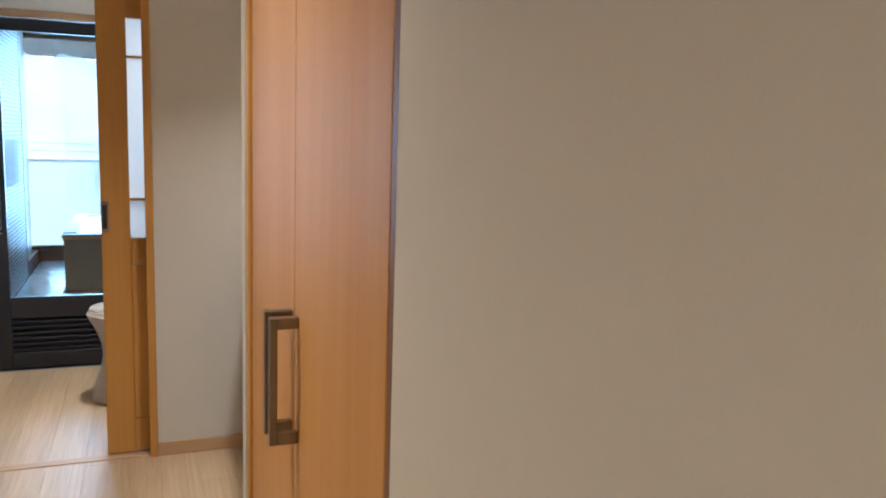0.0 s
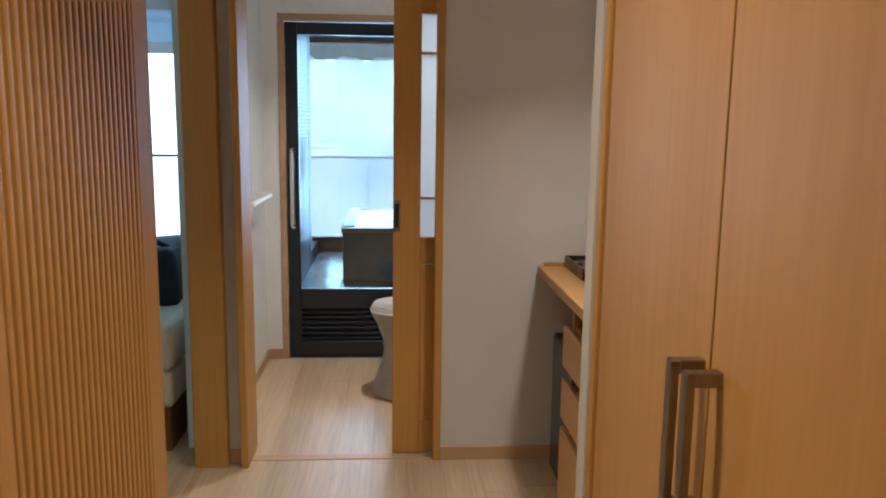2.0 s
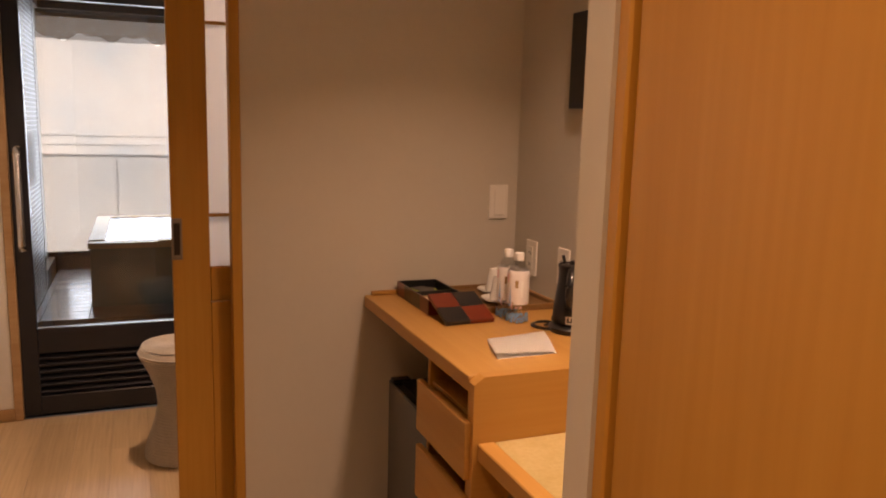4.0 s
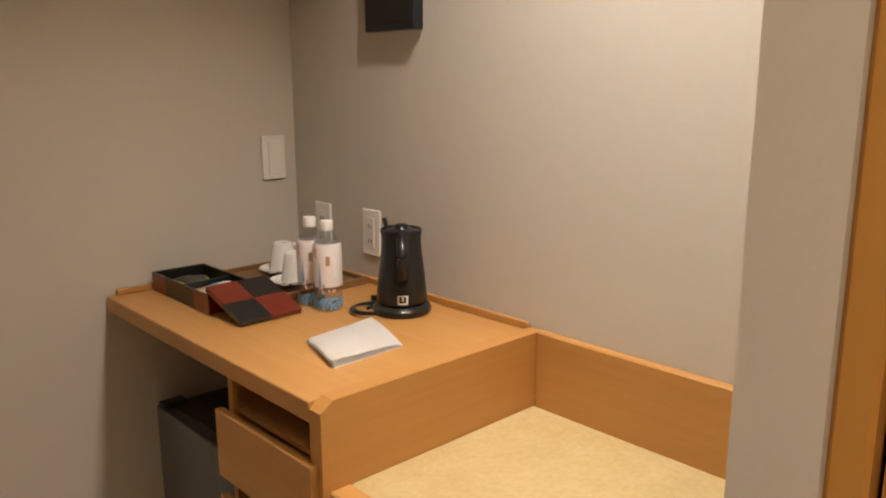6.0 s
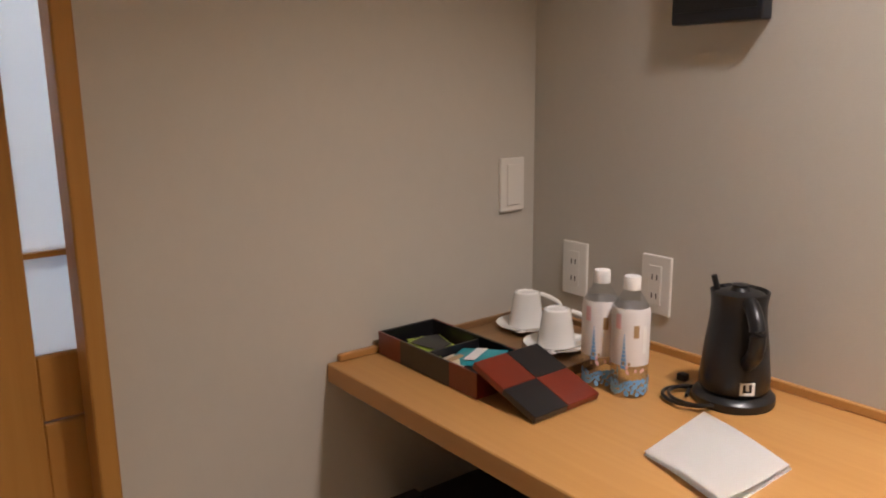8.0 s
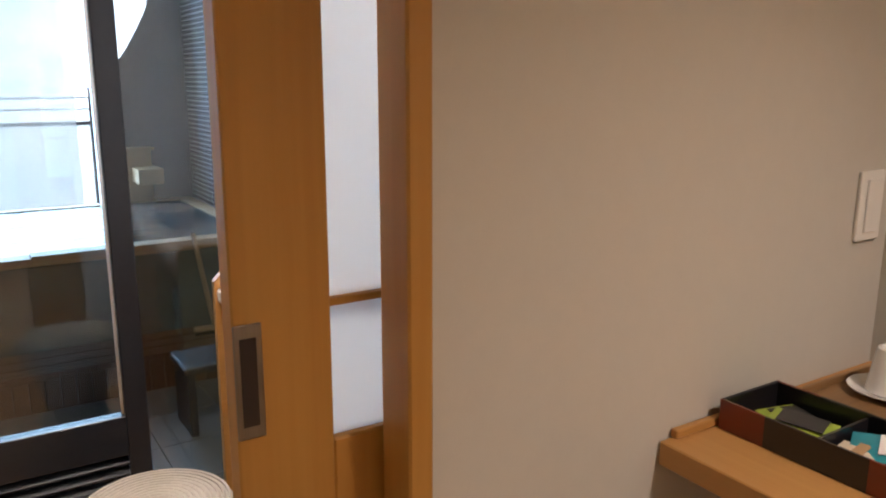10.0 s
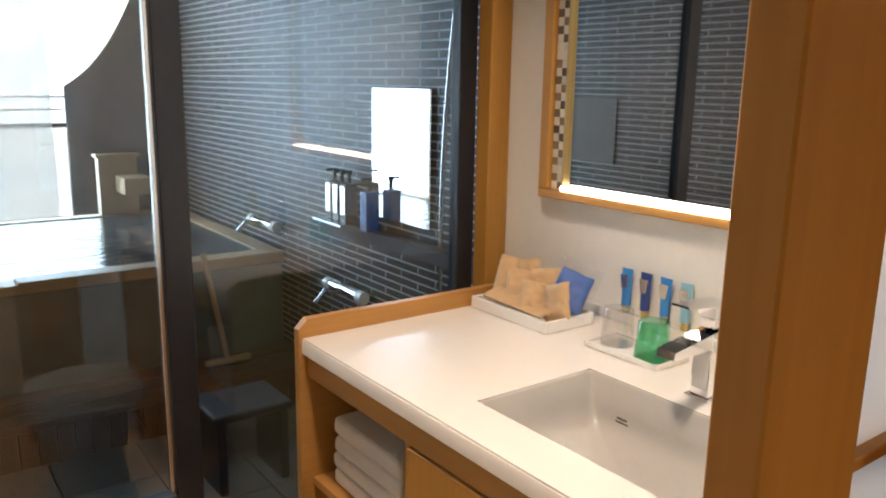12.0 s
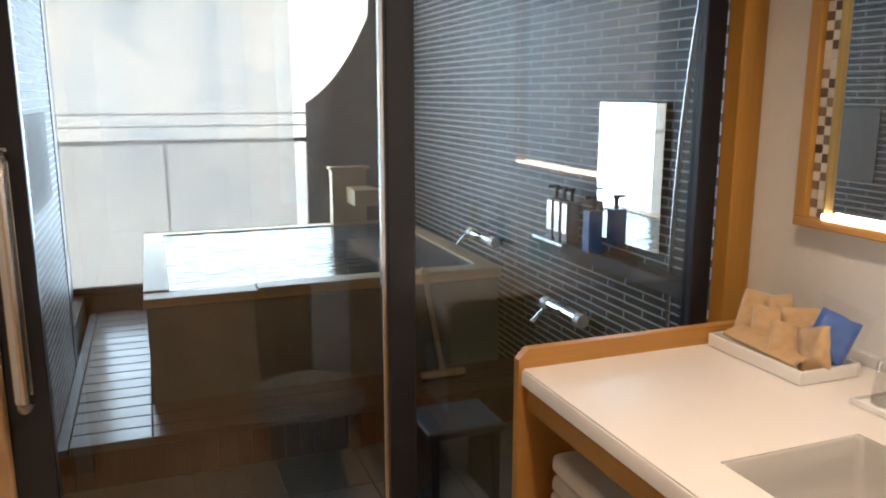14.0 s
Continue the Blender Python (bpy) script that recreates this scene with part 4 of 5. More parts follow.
for inset, z in ((0.0, VZ - 0.0015), (0.003, VZ - 0.006), (0.009, 0.73), (0.024, 0.695), (0.05, 0.674), (0.075, 0.664), (0.105, 0.660)):
    x0, x1, y0, y1 = 0.1185 + inset, 0.4045 - inset, 4.9625 + inset * 1.6, 5.4315 - inset * 1.6
    c = 0.010 + inset * 0.35
    ring = []
    for (cx, cy, a0) in ((x1 - c, y1 - c, 0), (x0 + c, y1 - c, 90), (x0 + c, y0 + c, 180), (x1 - c, y0 + c, 270)):
        for k in range(7):
            a = radians(a0 + k * 15)
            ring.append(bm.verts.new((cx + c * math.cos(a), cy + c * math.sin(a), z)))
    loops.append(ring)
for a, b in zip(loops, loops[1:]):
    for i in range(len(a)):
        bm.faces.new((a[i], a[(i + 1) % len(a)], b[(i + 1) % len(a)], b[i]))
bm.faces.new(loops[-1])
bmesh.ops.solidify(bm, geom=bm.faces[:], thickness=-0.006)
part("bowl", bm, "ceramic", basin, smooth=True)
part("drain", lathe(bmesh.new(), [(0.022, 0.6604), (0.022, 0.663), (0.014, 0.6645), (0, 0.6645)], 0.26, 5.2, 24), "chrome", basin, "chrome drain", smooth=True)
bm = bmesh.new()
for i, (w, h) in enumerate(((0.024, 0.004), (0.03, 0.003), (0.03, 0.003), (0.02, 0.003))):
    box(bm, 0.3855, 0.3861, 5.33 - w / 2, 5.33 + w / 2, 0.722 - i * 0.007, 0.722 - i * 0.007 + h)
bm.transform(Matrix.Translation((0.002, 0, 0)))
part("maker_mark", bm, "sign", basin, "small grey printed mark")

fx, fy = 0.472, 5.215
tap = thing("basin_tap", (fx, fy, VZ), "square chrome single-lever basin tap", "tap")
part("foot", B(fx - 0.027, fx + 0.027, fy - 0.027, fy + 0.027, VZ, VZ + 0.006, bevel=0.001), "chrome", tap)
part("column", B(fx - 0.021, fx + 0.021, fy - 0.019, fy + 0.019, VZ + 0.0062, VZ + 0.125, bevel=0.003, seg=2), "chrome", tap)
bm = bmesh.new()
prism(bm, [(fx - 0.125, VZ + 0.098), (fx - 0.122, VZ + 0.112), (fx + 0.021, VZ + 0.132), (fx + 0.021, VZ + 0.1255), (fx - 0.021, VZ + 0.1255), (fx - 0.021, VZ + 0.098)], "y", fy - 0.0185, fy + 0.0185)
part("spout", bm, "chrome", tap)
part("cartridge", B(fx - 0.016, fx + 0.019, fy - 0.016, fy + 0.016, VZ + 0.1325, VZ + 0.152, bevel=0.002), "chrome", tap)
bm = bmesh.new()
prism(bm, [(fx - 0.095, VZ + 0.1835), (fx - 0.094, VZ + 0.187), (fx + 0.021, VZ + 0.180), (fx + 0.021, VZ + 0.1525), (fx - 0.016, VZ + 0.1525), (fx - 0.018, VZ + 0.174)], "y", fy - 0.0175, fy + 0.0175)
part("lever", bm, "chrome", tap)

sx, sy = 0.462, 5.015
soap = thing("soap_dispenser", (sx, sy, VZ), "yellow foaming soap bottle with a gold pump", "soap dispenser")
bm = B(sx - 0.030, sx + 0.030, sy - 0.030, sy + 0.030, VZ, VZ + 0.098, bevel=0.008, seg=3)
part("bottle", bm, "soap", soap, smooth=True)
part("liquid", B(sx - 0.027, sx + 0.027, sy - 0.027, sy + 0.027, VZ + 0.003, VZ + 0.022, bevel=0.006, seg=2), "soapfill", soap, smooth=True)
part("label", B(sx - 0.0308, sx - 0.0302, sy - 0.021, sy + 0.021, VZ + 0.03, VZ + 0.085), "soap", soap)
bm = bmesh.new()
for z, w in ((0.068, 0.006), (0.055, 0.020), (0.050, 0.014)):
    box(bm, sx - 0.0316, sx - 0.031, sy - w / 2, sy + w / 2, VZ + z, VZ + z + (0.006 if w < 0.01 else 0.002))
part("print", bm, "gold", soap)
part("collar", lathe(bmesh.new(), [(0.024, VZ + 0.098), (0.024, VZ + 0.122), (0.020, VZ + 0.128), (0, VZ + 0.128)], sx, sy, 28), "gold", soap, smooth=True)
pump = lathe(bmesh.new(), [(0.010, VZ + 0.128), (0.011, VZ + 0.15), (0.016, VZ + 0.158), (0.017, VZ + 0.168), (0.012, VZ + 0.172), (0, VZ + 0.172)], sx, sy, 24)
box(pump, sx - 0.034, sx - 0.010, sy - 0.007, sy + 0.007, VZ + 0.157, VZ + 0.169, bevel=0.002)
part("pump", pump, "gold", soap, "gold pump head", smooth=True)

# tray with tumblers
gt = thing("tumbler_tray", (0.55, 5.44, VZ), "white porcelain tray holding two upturned tumblers", "tray")
bm = B(0.497, 0.598, 5.345, 5.532, VZ, VZ + 0.006, bevel=0.002)
for d in ((0.495, 0.600, 5.343, 5.347), (0.495, 0.600, 5.530, 5.534), (0.495, 0.499, 5.347, 5.530), (0.596, 0.600, 5.347, 5.530)):
    box(bm, *d, VZ + 0.002, VZ + 0.013)
part("dish", bm, "ceramic", gt)


def tumbler(cx, cy, mat, label):
    t = thing("tumbler", (cx, cy, VZ + 0.0065), label, "glass", "tumblers beside the basin")
    z = VZ + 0.0065
    part("cup", lathe(bmesh.new(), [(0.0365, z), (0.0368, z + 0.002), (0.0308, z + 0.076), (0.0285, z + 0.080), (0.024, z + 0.0805), (0.0, z + 0.079), (0.0, z + 0.070), (0.026, z + 0.069), (0.0345, z + 0.001)], cx, cy, 32), mat, t, smooth=True)


tumbler(0.552, 5.492, "clearglass", "clear glass tumbler turned upside down")
tumbler(0.540, 5.390, "greenglass", "green glass tumbler turned upside down")

# amenity basket
bk = thing("amenity_basket", (0.55, 5.76, VZ), "white porcelain dish filled with kraft amenity packets", "dish")
bm = B(0.478, 0.622, 5.632, 5.893, VZ, VZ + 0.006, bevel=0.002)
for d in ((0.474, 0.480, 5.628, 5.897), (0.620, 0.626, 5.628, 5.897), (0.4801, 0.6199, 5.628, 5.634), (0.4801, 0.6199, 5.891, 5.897)):
    box(bm, *d, VZ + 0.001, VZ + 0.030, bevel=0.0015)
part("dish_body", bm, "ceramic", bk)


def sachet(name, label, cx, cy, cz, w, h, yaw, lean, roll, mat, crinkle=0.006):
    s = thing(name, (cx, cy, VZ + 0.0065), label, "packet", "amenity packets in the dish")
    bm = bmesh.new()
    n = 12
    g = bmesh.ops.create_grid(bm, x_segments=n, y_segments=n, size=0.5)["verts"]
    for v in g:
        u, q = v.co.x, v.co.y
        e = (1 - abs(2 * u) ** 6) * (1 - abs(2 * q) ** 6)
        v.co = (u * w, q * h, 0.012 * e + crinkle * noise.noise(Vector((u * 5 + cx * 40, q * 5 + cy * 40, 0))))
    bmesh.ops.solidify(bm, geom=bm.faces[:], thickness=0.004)
    bm.transform(Matrix.Translation((cx, cy, VZ + cz)) @ Euler((0, 0, radians(yaw))).to_matrix().to_4x4() @ Euler((radians(lean), radians(roll), 0)).to_matrix().to_4x4())
    part("wrap", bm, mat, s, smooth=True)
    return s


for cx, cy, cz, w, h, yaw, lean, roll, lab in ((0.575, 5.865, 0.068, 0.075, 0.115, -48, 58, 10, "tall kraft paper amenity packet"), (0.590, 5.815, 0.072, 0.060, 0.110, -62, 62, -14, "slim kraft paper amenity packet"),
                                               (0.560, 5.800, 0.062, 0.085, 0.095, -40, 48, 6, "kraft paper amenity packet"), (0.585, 5.748, 0.066, 0.080, 0.105, -55, 55, -6, "kraft paper amenity packet"),
                                               (0.540, 5.735, 0.054, 0.070, 0.085, -35, 42, 12, "small kraft paper amenity packet"), (0.545, 5.672, 0.056, 0.065, 0.090, -70, 60, -20, "small kraft paper amenity packet")):
    sachet("amenity_packet", lab, cx, cy, cz, w, h, yaw, lean, roll, "kraft")
for i in range(3):
    tb = thing("wrapped_toothbrush", (0.50, 5.77, VZ + 0.0065), "toothbrush in a narrow kraft paper sleeve", "packet", "amenity packets in the dish")
    bm = B(-0.011, 0.011, -0.10, 0.10, -0.004, 0.004, bevel=0.002)
    bm.transform(Matrix.Translation((0.497 + i * 0.018, 5.765, VZ + 0.036 + i * 0.004)) @ Euler((0.05, radians(-25), radians(2 * i))).to_matrix().to_4x4())
    part("sleeve", bm, "kraft", tb)
bg = sachet("comb_bag", "blue sachet in a clear plastic bag", 0.588, 5.668, 0.078, 0.080, 0.100, -50, 52, 22, "bluebag")
bm = bmesh.new()
g = bmesh.ops.create_grid(bm, x_segments=10, y_segments=10, size=0.5)["verts"]
for v in g:
    v.co = (v.co.x * 0.105, v.co.y * 0.135, 0.012 + 0.006 * noise.noise(v.co * 6))
bm.transform(Matrix.Translation((0.585, 5.662, VZ + 0.084)) @ Euler((0, 0, radians(-50))).to_matrix().to_4x4() @ Euler((radians(52), radians(22), 0)).to_matrix().to_4x4())
part("bag", bm, "film", bg, "clear plastic bag", smooth=True)

for cy, mat, lab in ((5.593, "tubeblue", "bright blue"), (5.538, "tubenavy", "navy blue"), (5.483, "tubeblue", "bright blue"), (5.428, "tubelight", "pale blue")):
    z = VZ + 0.0275
    t = thing("cosmetic_tube", (0.697, cy, z), f"small {lab} cosmetic tube standing on the upstand", "tube", "cosmetic tubes below the mirror")
    part("tube_cap", lathe(bmesh.new(), [(0.0085, z), (0.0085, z + 0.018), (0.0, z + 0.0182)], 0.694, cy, 16), "gold", t, "pale gold cap", smooth=True)
    bm = bmesh.new()
    rings = []
    for k in range(7):
        f = k / 6
        rx, ry = 0.0105 * (1 - f) + 0.001 * f, 0.0105 * (1 - f) + 0.0165 * f
        rings.append([bm.verts.new((0.694 + rx * math.cos(a), cy + ry * math.sin(a), z + 0.0185 + 0.087 * f)) for a in (2 * math.pi * i / 18 for i in range(18))])
    for a, b in zip(rings, rings[1:]):
        for i in range(18):
            bm.faces.new((a[i], a[(i + 1) % 18], b[(i + 1) % 18], b[i]))
    bm.faces.new(rings[-1])
    tb = part("tube_body", bm, mat, t, smooth=True)
    bm = bmesh.new()
    prism(bm, [(cy - 0.007, z + 0.060), (cy + 0.007, z + 0.060), (cy + 0.012, z + 0.092), (cy - 0.012, z + 0.092)], "x", 0.6835, 0.6845)
    part("foil_print", bm, "silver", tb)

# mirror
mir = thing("vanity_mirror", (0.70, 5.4, 1.04), "wood-framed wall mirror with a mosaic edge and a light strip", "mirror")
MB, MT, ML, MR = 1.037, 1.98, 5.895, 4.93
part("bottom_frame", B(0.668, 0.7045, MR, ML, MB, MB + 0.022, bevel=0.002), "veneer_h", mir)
part("top_frame", B(0.668, 0.7045, MR, ML, MT, MT + 0.022, bevel=0.002), "veneer_h", mir)
part("left_frame", B(0.668, 0.7045, ML - 0.032, ML, MB + 0.0225, MT - 0.0005, bevel=0.002), "veneer", mir)
part("right_frame", B(0.668, 0.7045, MR, MR + 0.032, MB + 0.0225, MT - 0.0005, bevel=0.002), "veneer", mir)
part("silvering", B(0.688, 0.692, MR + 0.0325, 5.815, MB + 0.0225, MT - 0.0005), "mirror", mir, "silvered glass")
part("gilt_edge", B(0.676, 0.694, 5.8155, 5.821, MB + 0.0225, MT - 0.0005), "gold", mir)
ms = part("mosaic_bed", B(0.684, 0.690, 5.822, 5.8625, MB + 0.0225, MT - 0.0005), "grout", mir)
part("light_strip", B(0.6645, 0.676, MR + 0.034, 5.814, MB + 0.0225, MB + 0.034, bevel=0.002), "led", mir, "glowing white light strip")
# upper strip is added out of view to brighten the wall and mirror
part("light_strip", B(0.6645, 0.676, MR + 0.034, 5.814, MT - 0.012, MT - 0.001, bevel=0.002), "led", mir, "glowing white light strip")

# towels
for k in range(4):
    z = 0.4585 + k * 0.040
    tw = thing("folded_towel", (0.2, 5.72, z), "folded white cotton towel stacked in the vanity bay", "towel", "towels in the vanity bay")
    bm = B(0.058, 0.36, 5.585 + 0.004 * (k % 2), 5.862 - 0.005 * (k % 3), z, z + 0.0395, bevel=0.018, seg=4)
    bmesh.ops.subdivide_edges(bm, edges=bm.edges[:], cuts=2, use_grid_fill=True)
    for v in bm.verts:
        v.co += Vector((noise.noise(v.co * 14), noise.noise(v.co * 13 + Vector((5, 0, 0))), 0.35 * noise.noise(v.co * 17))) * 0.005
    part("towel_fold", bm, "towel", tw, smooth=True)

# the whole vanity stands a little off the drawn origin
for ob in bpy.data.objects:
    if ob.parent is None and ob not in placed:
        ob.location += Vector((0.020, -0.010, 0.048)) if ob == mir else Vector((0.022, 0.008, 0.026))

# stool
st = thing("woven_stool", (-0.250, 5.46, 0), "hourglass-shaped woven grey-beige stool", "stool")
prof = [(0.138, 0.0), (0.152, 0.012), (0.152, 0.035), (0.136, 0.09), (0.108, 0.17), (0.094, 0.235), (0.100, 0.30), (0.128, 0.38), (0.160, 0.44), (0.168, 0.462), (0.160, 0.482), (0.120, 0.489), (0, 0.490)]
part("wicker", lathe(bmesh.new(), prof, -0.250, 5.46, 48), "weave", st, smooth=True)
bm = bmesh.new()
for k in range(40):
    z = 0.012 + k * 0.0115
    for (r0, z0), (r1, z1) in zip(prof, prof[1:]):
        if z0 <= z < z1:
            r = r0 + (r1 - r0) * (z - z0) / (z1 - z0)
            bm = bmesh.new()
            tube(bm, arc(48, lambda t: (-0.250 + (r + 0.001) * math.cos(2 * math.pi * t), 5.46 + (r + 0.001) * math.sin(2 * math.pi * t), z + 0.0018 * math.sin(48 * math.pi * t))), 0.0042, 5)
            part("cord", bm, "weave", st, smooth=True)
for k in range(13):
    r = 0.012 + k * 0.0118
    bm = bmesh.new()
    tube(bm, arc(40, lambda t: (-0.250 + r * math.cos(2 * math.pi * t), 5.46 + r * math.sin(2 * math.pi * t), 0.4885 + 0.0012 * math.sin(40 * math.pi * t))), 0.0042, 5)
    part("cord", bm, "weave", st, smooth=True)

# towel rail
tr = thing("towel_rail", (-1.05, 5.48, 1.03), "white wall-mounted towel rail", "towel rail")
for y in (5.22, 5.745):
    part("bracket", B(-1.0605, -0.965, y - 0.008, y + 0.008, 1.02, 1.045, bevel=0.003), "plate", tr)
part("bar", B(-0.988, -0.964, 5.2285, 5.7365, 1.024, 1.041, bevel=0.004, seg=2), "plate", tr)
sp = thing("wall_switch", (-1.055, 5.62, 1.2), "small white switch plate on the white wall", "switch")
part("plate", B(-1.0605, -1.054, 5.58, 5.65, 1.15, 1.27, bevel=0.002), "plate", sp)

# ---- bath ----
TZ, TY = 0.165, 7.66
plinth = structure("tub_plinth", B(-0.711, 0.858, 7.364, 9.16, -0.012, TZ - 0.030), "slate", "dark base under the stone bathtub", "plinth")
for i in range(31):
    x = -1.028 + i * 0.0605
    part("board", B(x, x + 0.058, 7.345, 7.362, -0.012, TZ - 0.031, bevel=0.002), "wetwood", plinth)
for i in range(3):
    part("ledge_board", B(-0.711, 0.858, 7.342 + i * 0.107, 7.445 + i * 0.107, TZ - 0.0295, TZ - 0.001, bevel=0.003), "wetwood", plinth)
tub = thing("bathtub", (0.04, 8.4, TZ - 0.03), "deep stone bathtub with a cypress rim, full of water", "bathtub")
part("front_wall", B(-0.705, 0.794, TY, TY + 0.07, TZ - 0.0298, 0.555, bevel=0.004), "stone", tub)
part("back_wall", B(-0.705, 0.794, 9.06, 9.13, TZ - 0.0298, 0.555, bevel=0.004), "stone", tub)
part("left_wall", B(-0.705, -0.635, TY + 0.0705, 9.0595, TZ - 0.0298, 0.555, bevel=0.004), "stone", tub)
part("right_wall", B(0.724, 0.794, TY + 0.0705, 9.0595, TZ - 0.0298, 0.555, bevel=0.004), "stone", tub)
# the front rim is cut down at one end, where the water runs over
for d, z in (((-0.715, -0.28, TY - 0.012, TY + 0.090), 0.594), ((-0.2795, 0.80, TY - 0.012, TY + 0.090), 0.604), ((-0.715, 0.80, 9.05, 9.145), 0.600),
             ((-0.715, -0.615, TY + 0.0905, 9.0495), 0.602), ((0.715, 0.80, TY + 0.0905, 9.0495), 0.602)):
    part("rim", B(*d, 0.556, z, bevel=0.005, seg=2), "cypress", tub)
bm = bmesh.new()
g = bmesh.ops.create_grid(bm, x_segments=90, y_segments=240, size=0.5)["verts"]
for v in g:
    x, y = 0.05 + v.co.x * 1.329, 8.40 + v.co.y * 1.298
    v.co = (x, y, 0.593 + 0.0034 * noise.noise(Vector((x * 7, y * 34, 0))) + 0.0016 * noise.noise(Vector((x * 18, y * 70, 3))))
part("water", bm, "water", tub, "still clear bath water", smooth=True)
deckob = structure("bath_deck", B(-1.028, -0.7125, 7.364, 9.16, -0.012, TZ - 0.035), "slate", "wet grey wooden deck beside the tub", "deck")
for i in range(17):
    y = 7.342 + i * 0.107
    part("board", B(-0.985, -0.7125, y, y + 0.101, TZ - 0.0345, TZ, bevel=0.003), "deck", deckob)
part("gutter_board", B(-1.028, -0.990, 7.342, 9.15, TZ - 0.0345, TZ - 0.004, bevel=0.002), "deck", deckob)
sill = structure("bath_sill", B(-1.25, 0.86, 9.16, 9.26, -0.012, 0.262), "black", "dark sill under the bath window", "sill")
lp = structure("bath_post", B(-1.20, -1.026, 8.2405, 8.30, 0.0, 2.34, bevel=0.002), "black", "black window post", "post")
bt = structure("bath_side_wall", B(-1.20, -1.05, 8.3005, 9.16, -0.012, 0.262), "black", "low dark wall under the side glazing", "wall")
win = structure("window_2", B(-1.25, 0.86, 9.18, 9.22, 0.262, 0.300), "black", "wide bath window, misted by steam", "window")
part("head", B(-1.25, 0.86, 9.18, 9.22, 2.25, 2.34), "black", win)
p = part("pane", B(-1.25, 0.86, 9.197, 9.203, 0.30, 2.25), "glass", win, "misted glass pane")
p.visible_shadow = False
sg = structure("window_3", B(-1.13, -1.08, 8.3005, 9.16, 2.25, 2.34), "black", "side glazing of the bath", "window")
p = part("pane", B(-1.108, -1.102, 8.3005, 9.16, 0.263, 2.25), "frost", sg, "frosted glass pane")
# steam on the pane: a film with an uneven upper edge
bm = bmesh.new()
n = 60
lo, hi = [], []
for i in range(n + 1):
    x = -1.245 + 1.40 * i / n
    top_z = 2.045 + 0.055 * noise.noise(Vector((x * 3.1, 4.2, 0))) + 0.022 * math.sin(x * 16 + 1.3) + 0.012 * math.sin(x * 37)
    lo.append(bm.verts.new((x, 9.194, 0.302)))
    hi.append(bm.verts.new((x, 9.194, top_z)))
for i in range(n):
    bm.faces.new((lo[i], lo[i + 1], hi[i + 1], hi[i]))
f = part("mist", bm, "mist", win, "white steam film with a wavy upper edge")
f.visible_shadow = False
# added dark cut-out outside, its curved shoulder traced along the bright area's edge
bm = bmesh.new()
edge = [(0.245, 0.0), (0.255, 1.31)] + arc(12, lambda t: (0.255 + 0.34 * t + 0.06 * t * t, 1.31 + 0.22 * t + 0.30 * t ** 2.6)) + [(0.68, 2.4), (1.2, 2.4), (1.2, 0.0)]
prism(bm, edge, "y", 9.30, 9.34)
structure("privacy_screen", bm, "slate", "added dark cut-out with a curved shoulder outside the window", "screen")

spt = thing("bath_spout", (0.45, 9.1, 0.60), "cypress box spout feeding the tub", "spout")
part("upright", B(0.345, 0.372, 9.055, 9.14, 0.6005, 0.925, bevel=0.003), "cypress", spt, "pale upright board")
part("cover", B(0.330, 0.575, 9.045, 9.148, 0.9255, 0.942, bevel=0.002), "cypress", spt)
part("box", B(0.3725, 0.555, 9.065, 9.14, 0.6005, 0.925, bevel=0.003), "cypress", spt)
part("trough", B(0.43, 0.58, 8.86, 9.0645, 0.73, 0.825, bevel=0.004), "cypress", spt)

bmr = thing("bath_mirror", (0.85, 6.77, 0.86), "rectangular mirror on the tiled bath wall", "mirror")
part("silvering", B(0.846, 0.8605, 6.578, 6.955, 0.866, 1.343, bevel=0.002), "mirror", bmr)
structure("bath_ledge", B(0.795, 0.859, 6.20, 7.30, 0.770, 0.818, bevel=0.003), "slate", "dark stone ledge along the tiled wall", "ledge")
rack = thing("bottle_shelf", (0.80, 7.12, 0.818), "narrow steel shelf on the tiled wall", "shelf")
part("plate", B(0.735, 0.8505, 7.005, 7.235, 0.8185, 0.828, bevel=0.001), "steel", rack)
for y, mat, lab in ((7.165, "silver", "grey shampoo dispenser with a black pump"), (7.107, "silver", "grey shampoo dispenser with a black pump"), (7.049, "silver", "grey shampoo dispenser with a black pump"), (6.895, "bluebag", "dark blue toiletry bottle")):
    z = 0.8285 if y > 7 else 0.8185
    d = thing("dispenser", (0.80, y, z), lab, "dispenser", "dispensers on the bath ledge")
    body = part("bottle", B(0.770, 0.822, y - 0.025, y + 0.025, z, z + 0.150, bevel=0.005, seg=2), "blackplastic" if mat == "silver" else mat, d)
    if mat == "silver":
        part("label", B(0.7690, 0.7698, y - 0.018, y + 0.018, z + 0.030, z + 0.142), "silver", body, "silver label")
        part("label", B(0.774, 0.818, y - 0.0258, y - 0.0251, z + 0.030, z + 0.142), "silver", body, "silver label")
    pm = lathe(bmesh.new(), [(0.008, z + 0.1505), (0.008, z + 0.185), (0.012, z + 0.190), (0.012, z + 0.200), (0, z + 0.200)], 0.80, y, 14)
    box(pm, 0.762, 0.798, y - 0.005, y + 0.005, z + 0.190, z + 0.199)
    part("pump", pm, "blackplastic", d, "black pump", smooth=True)


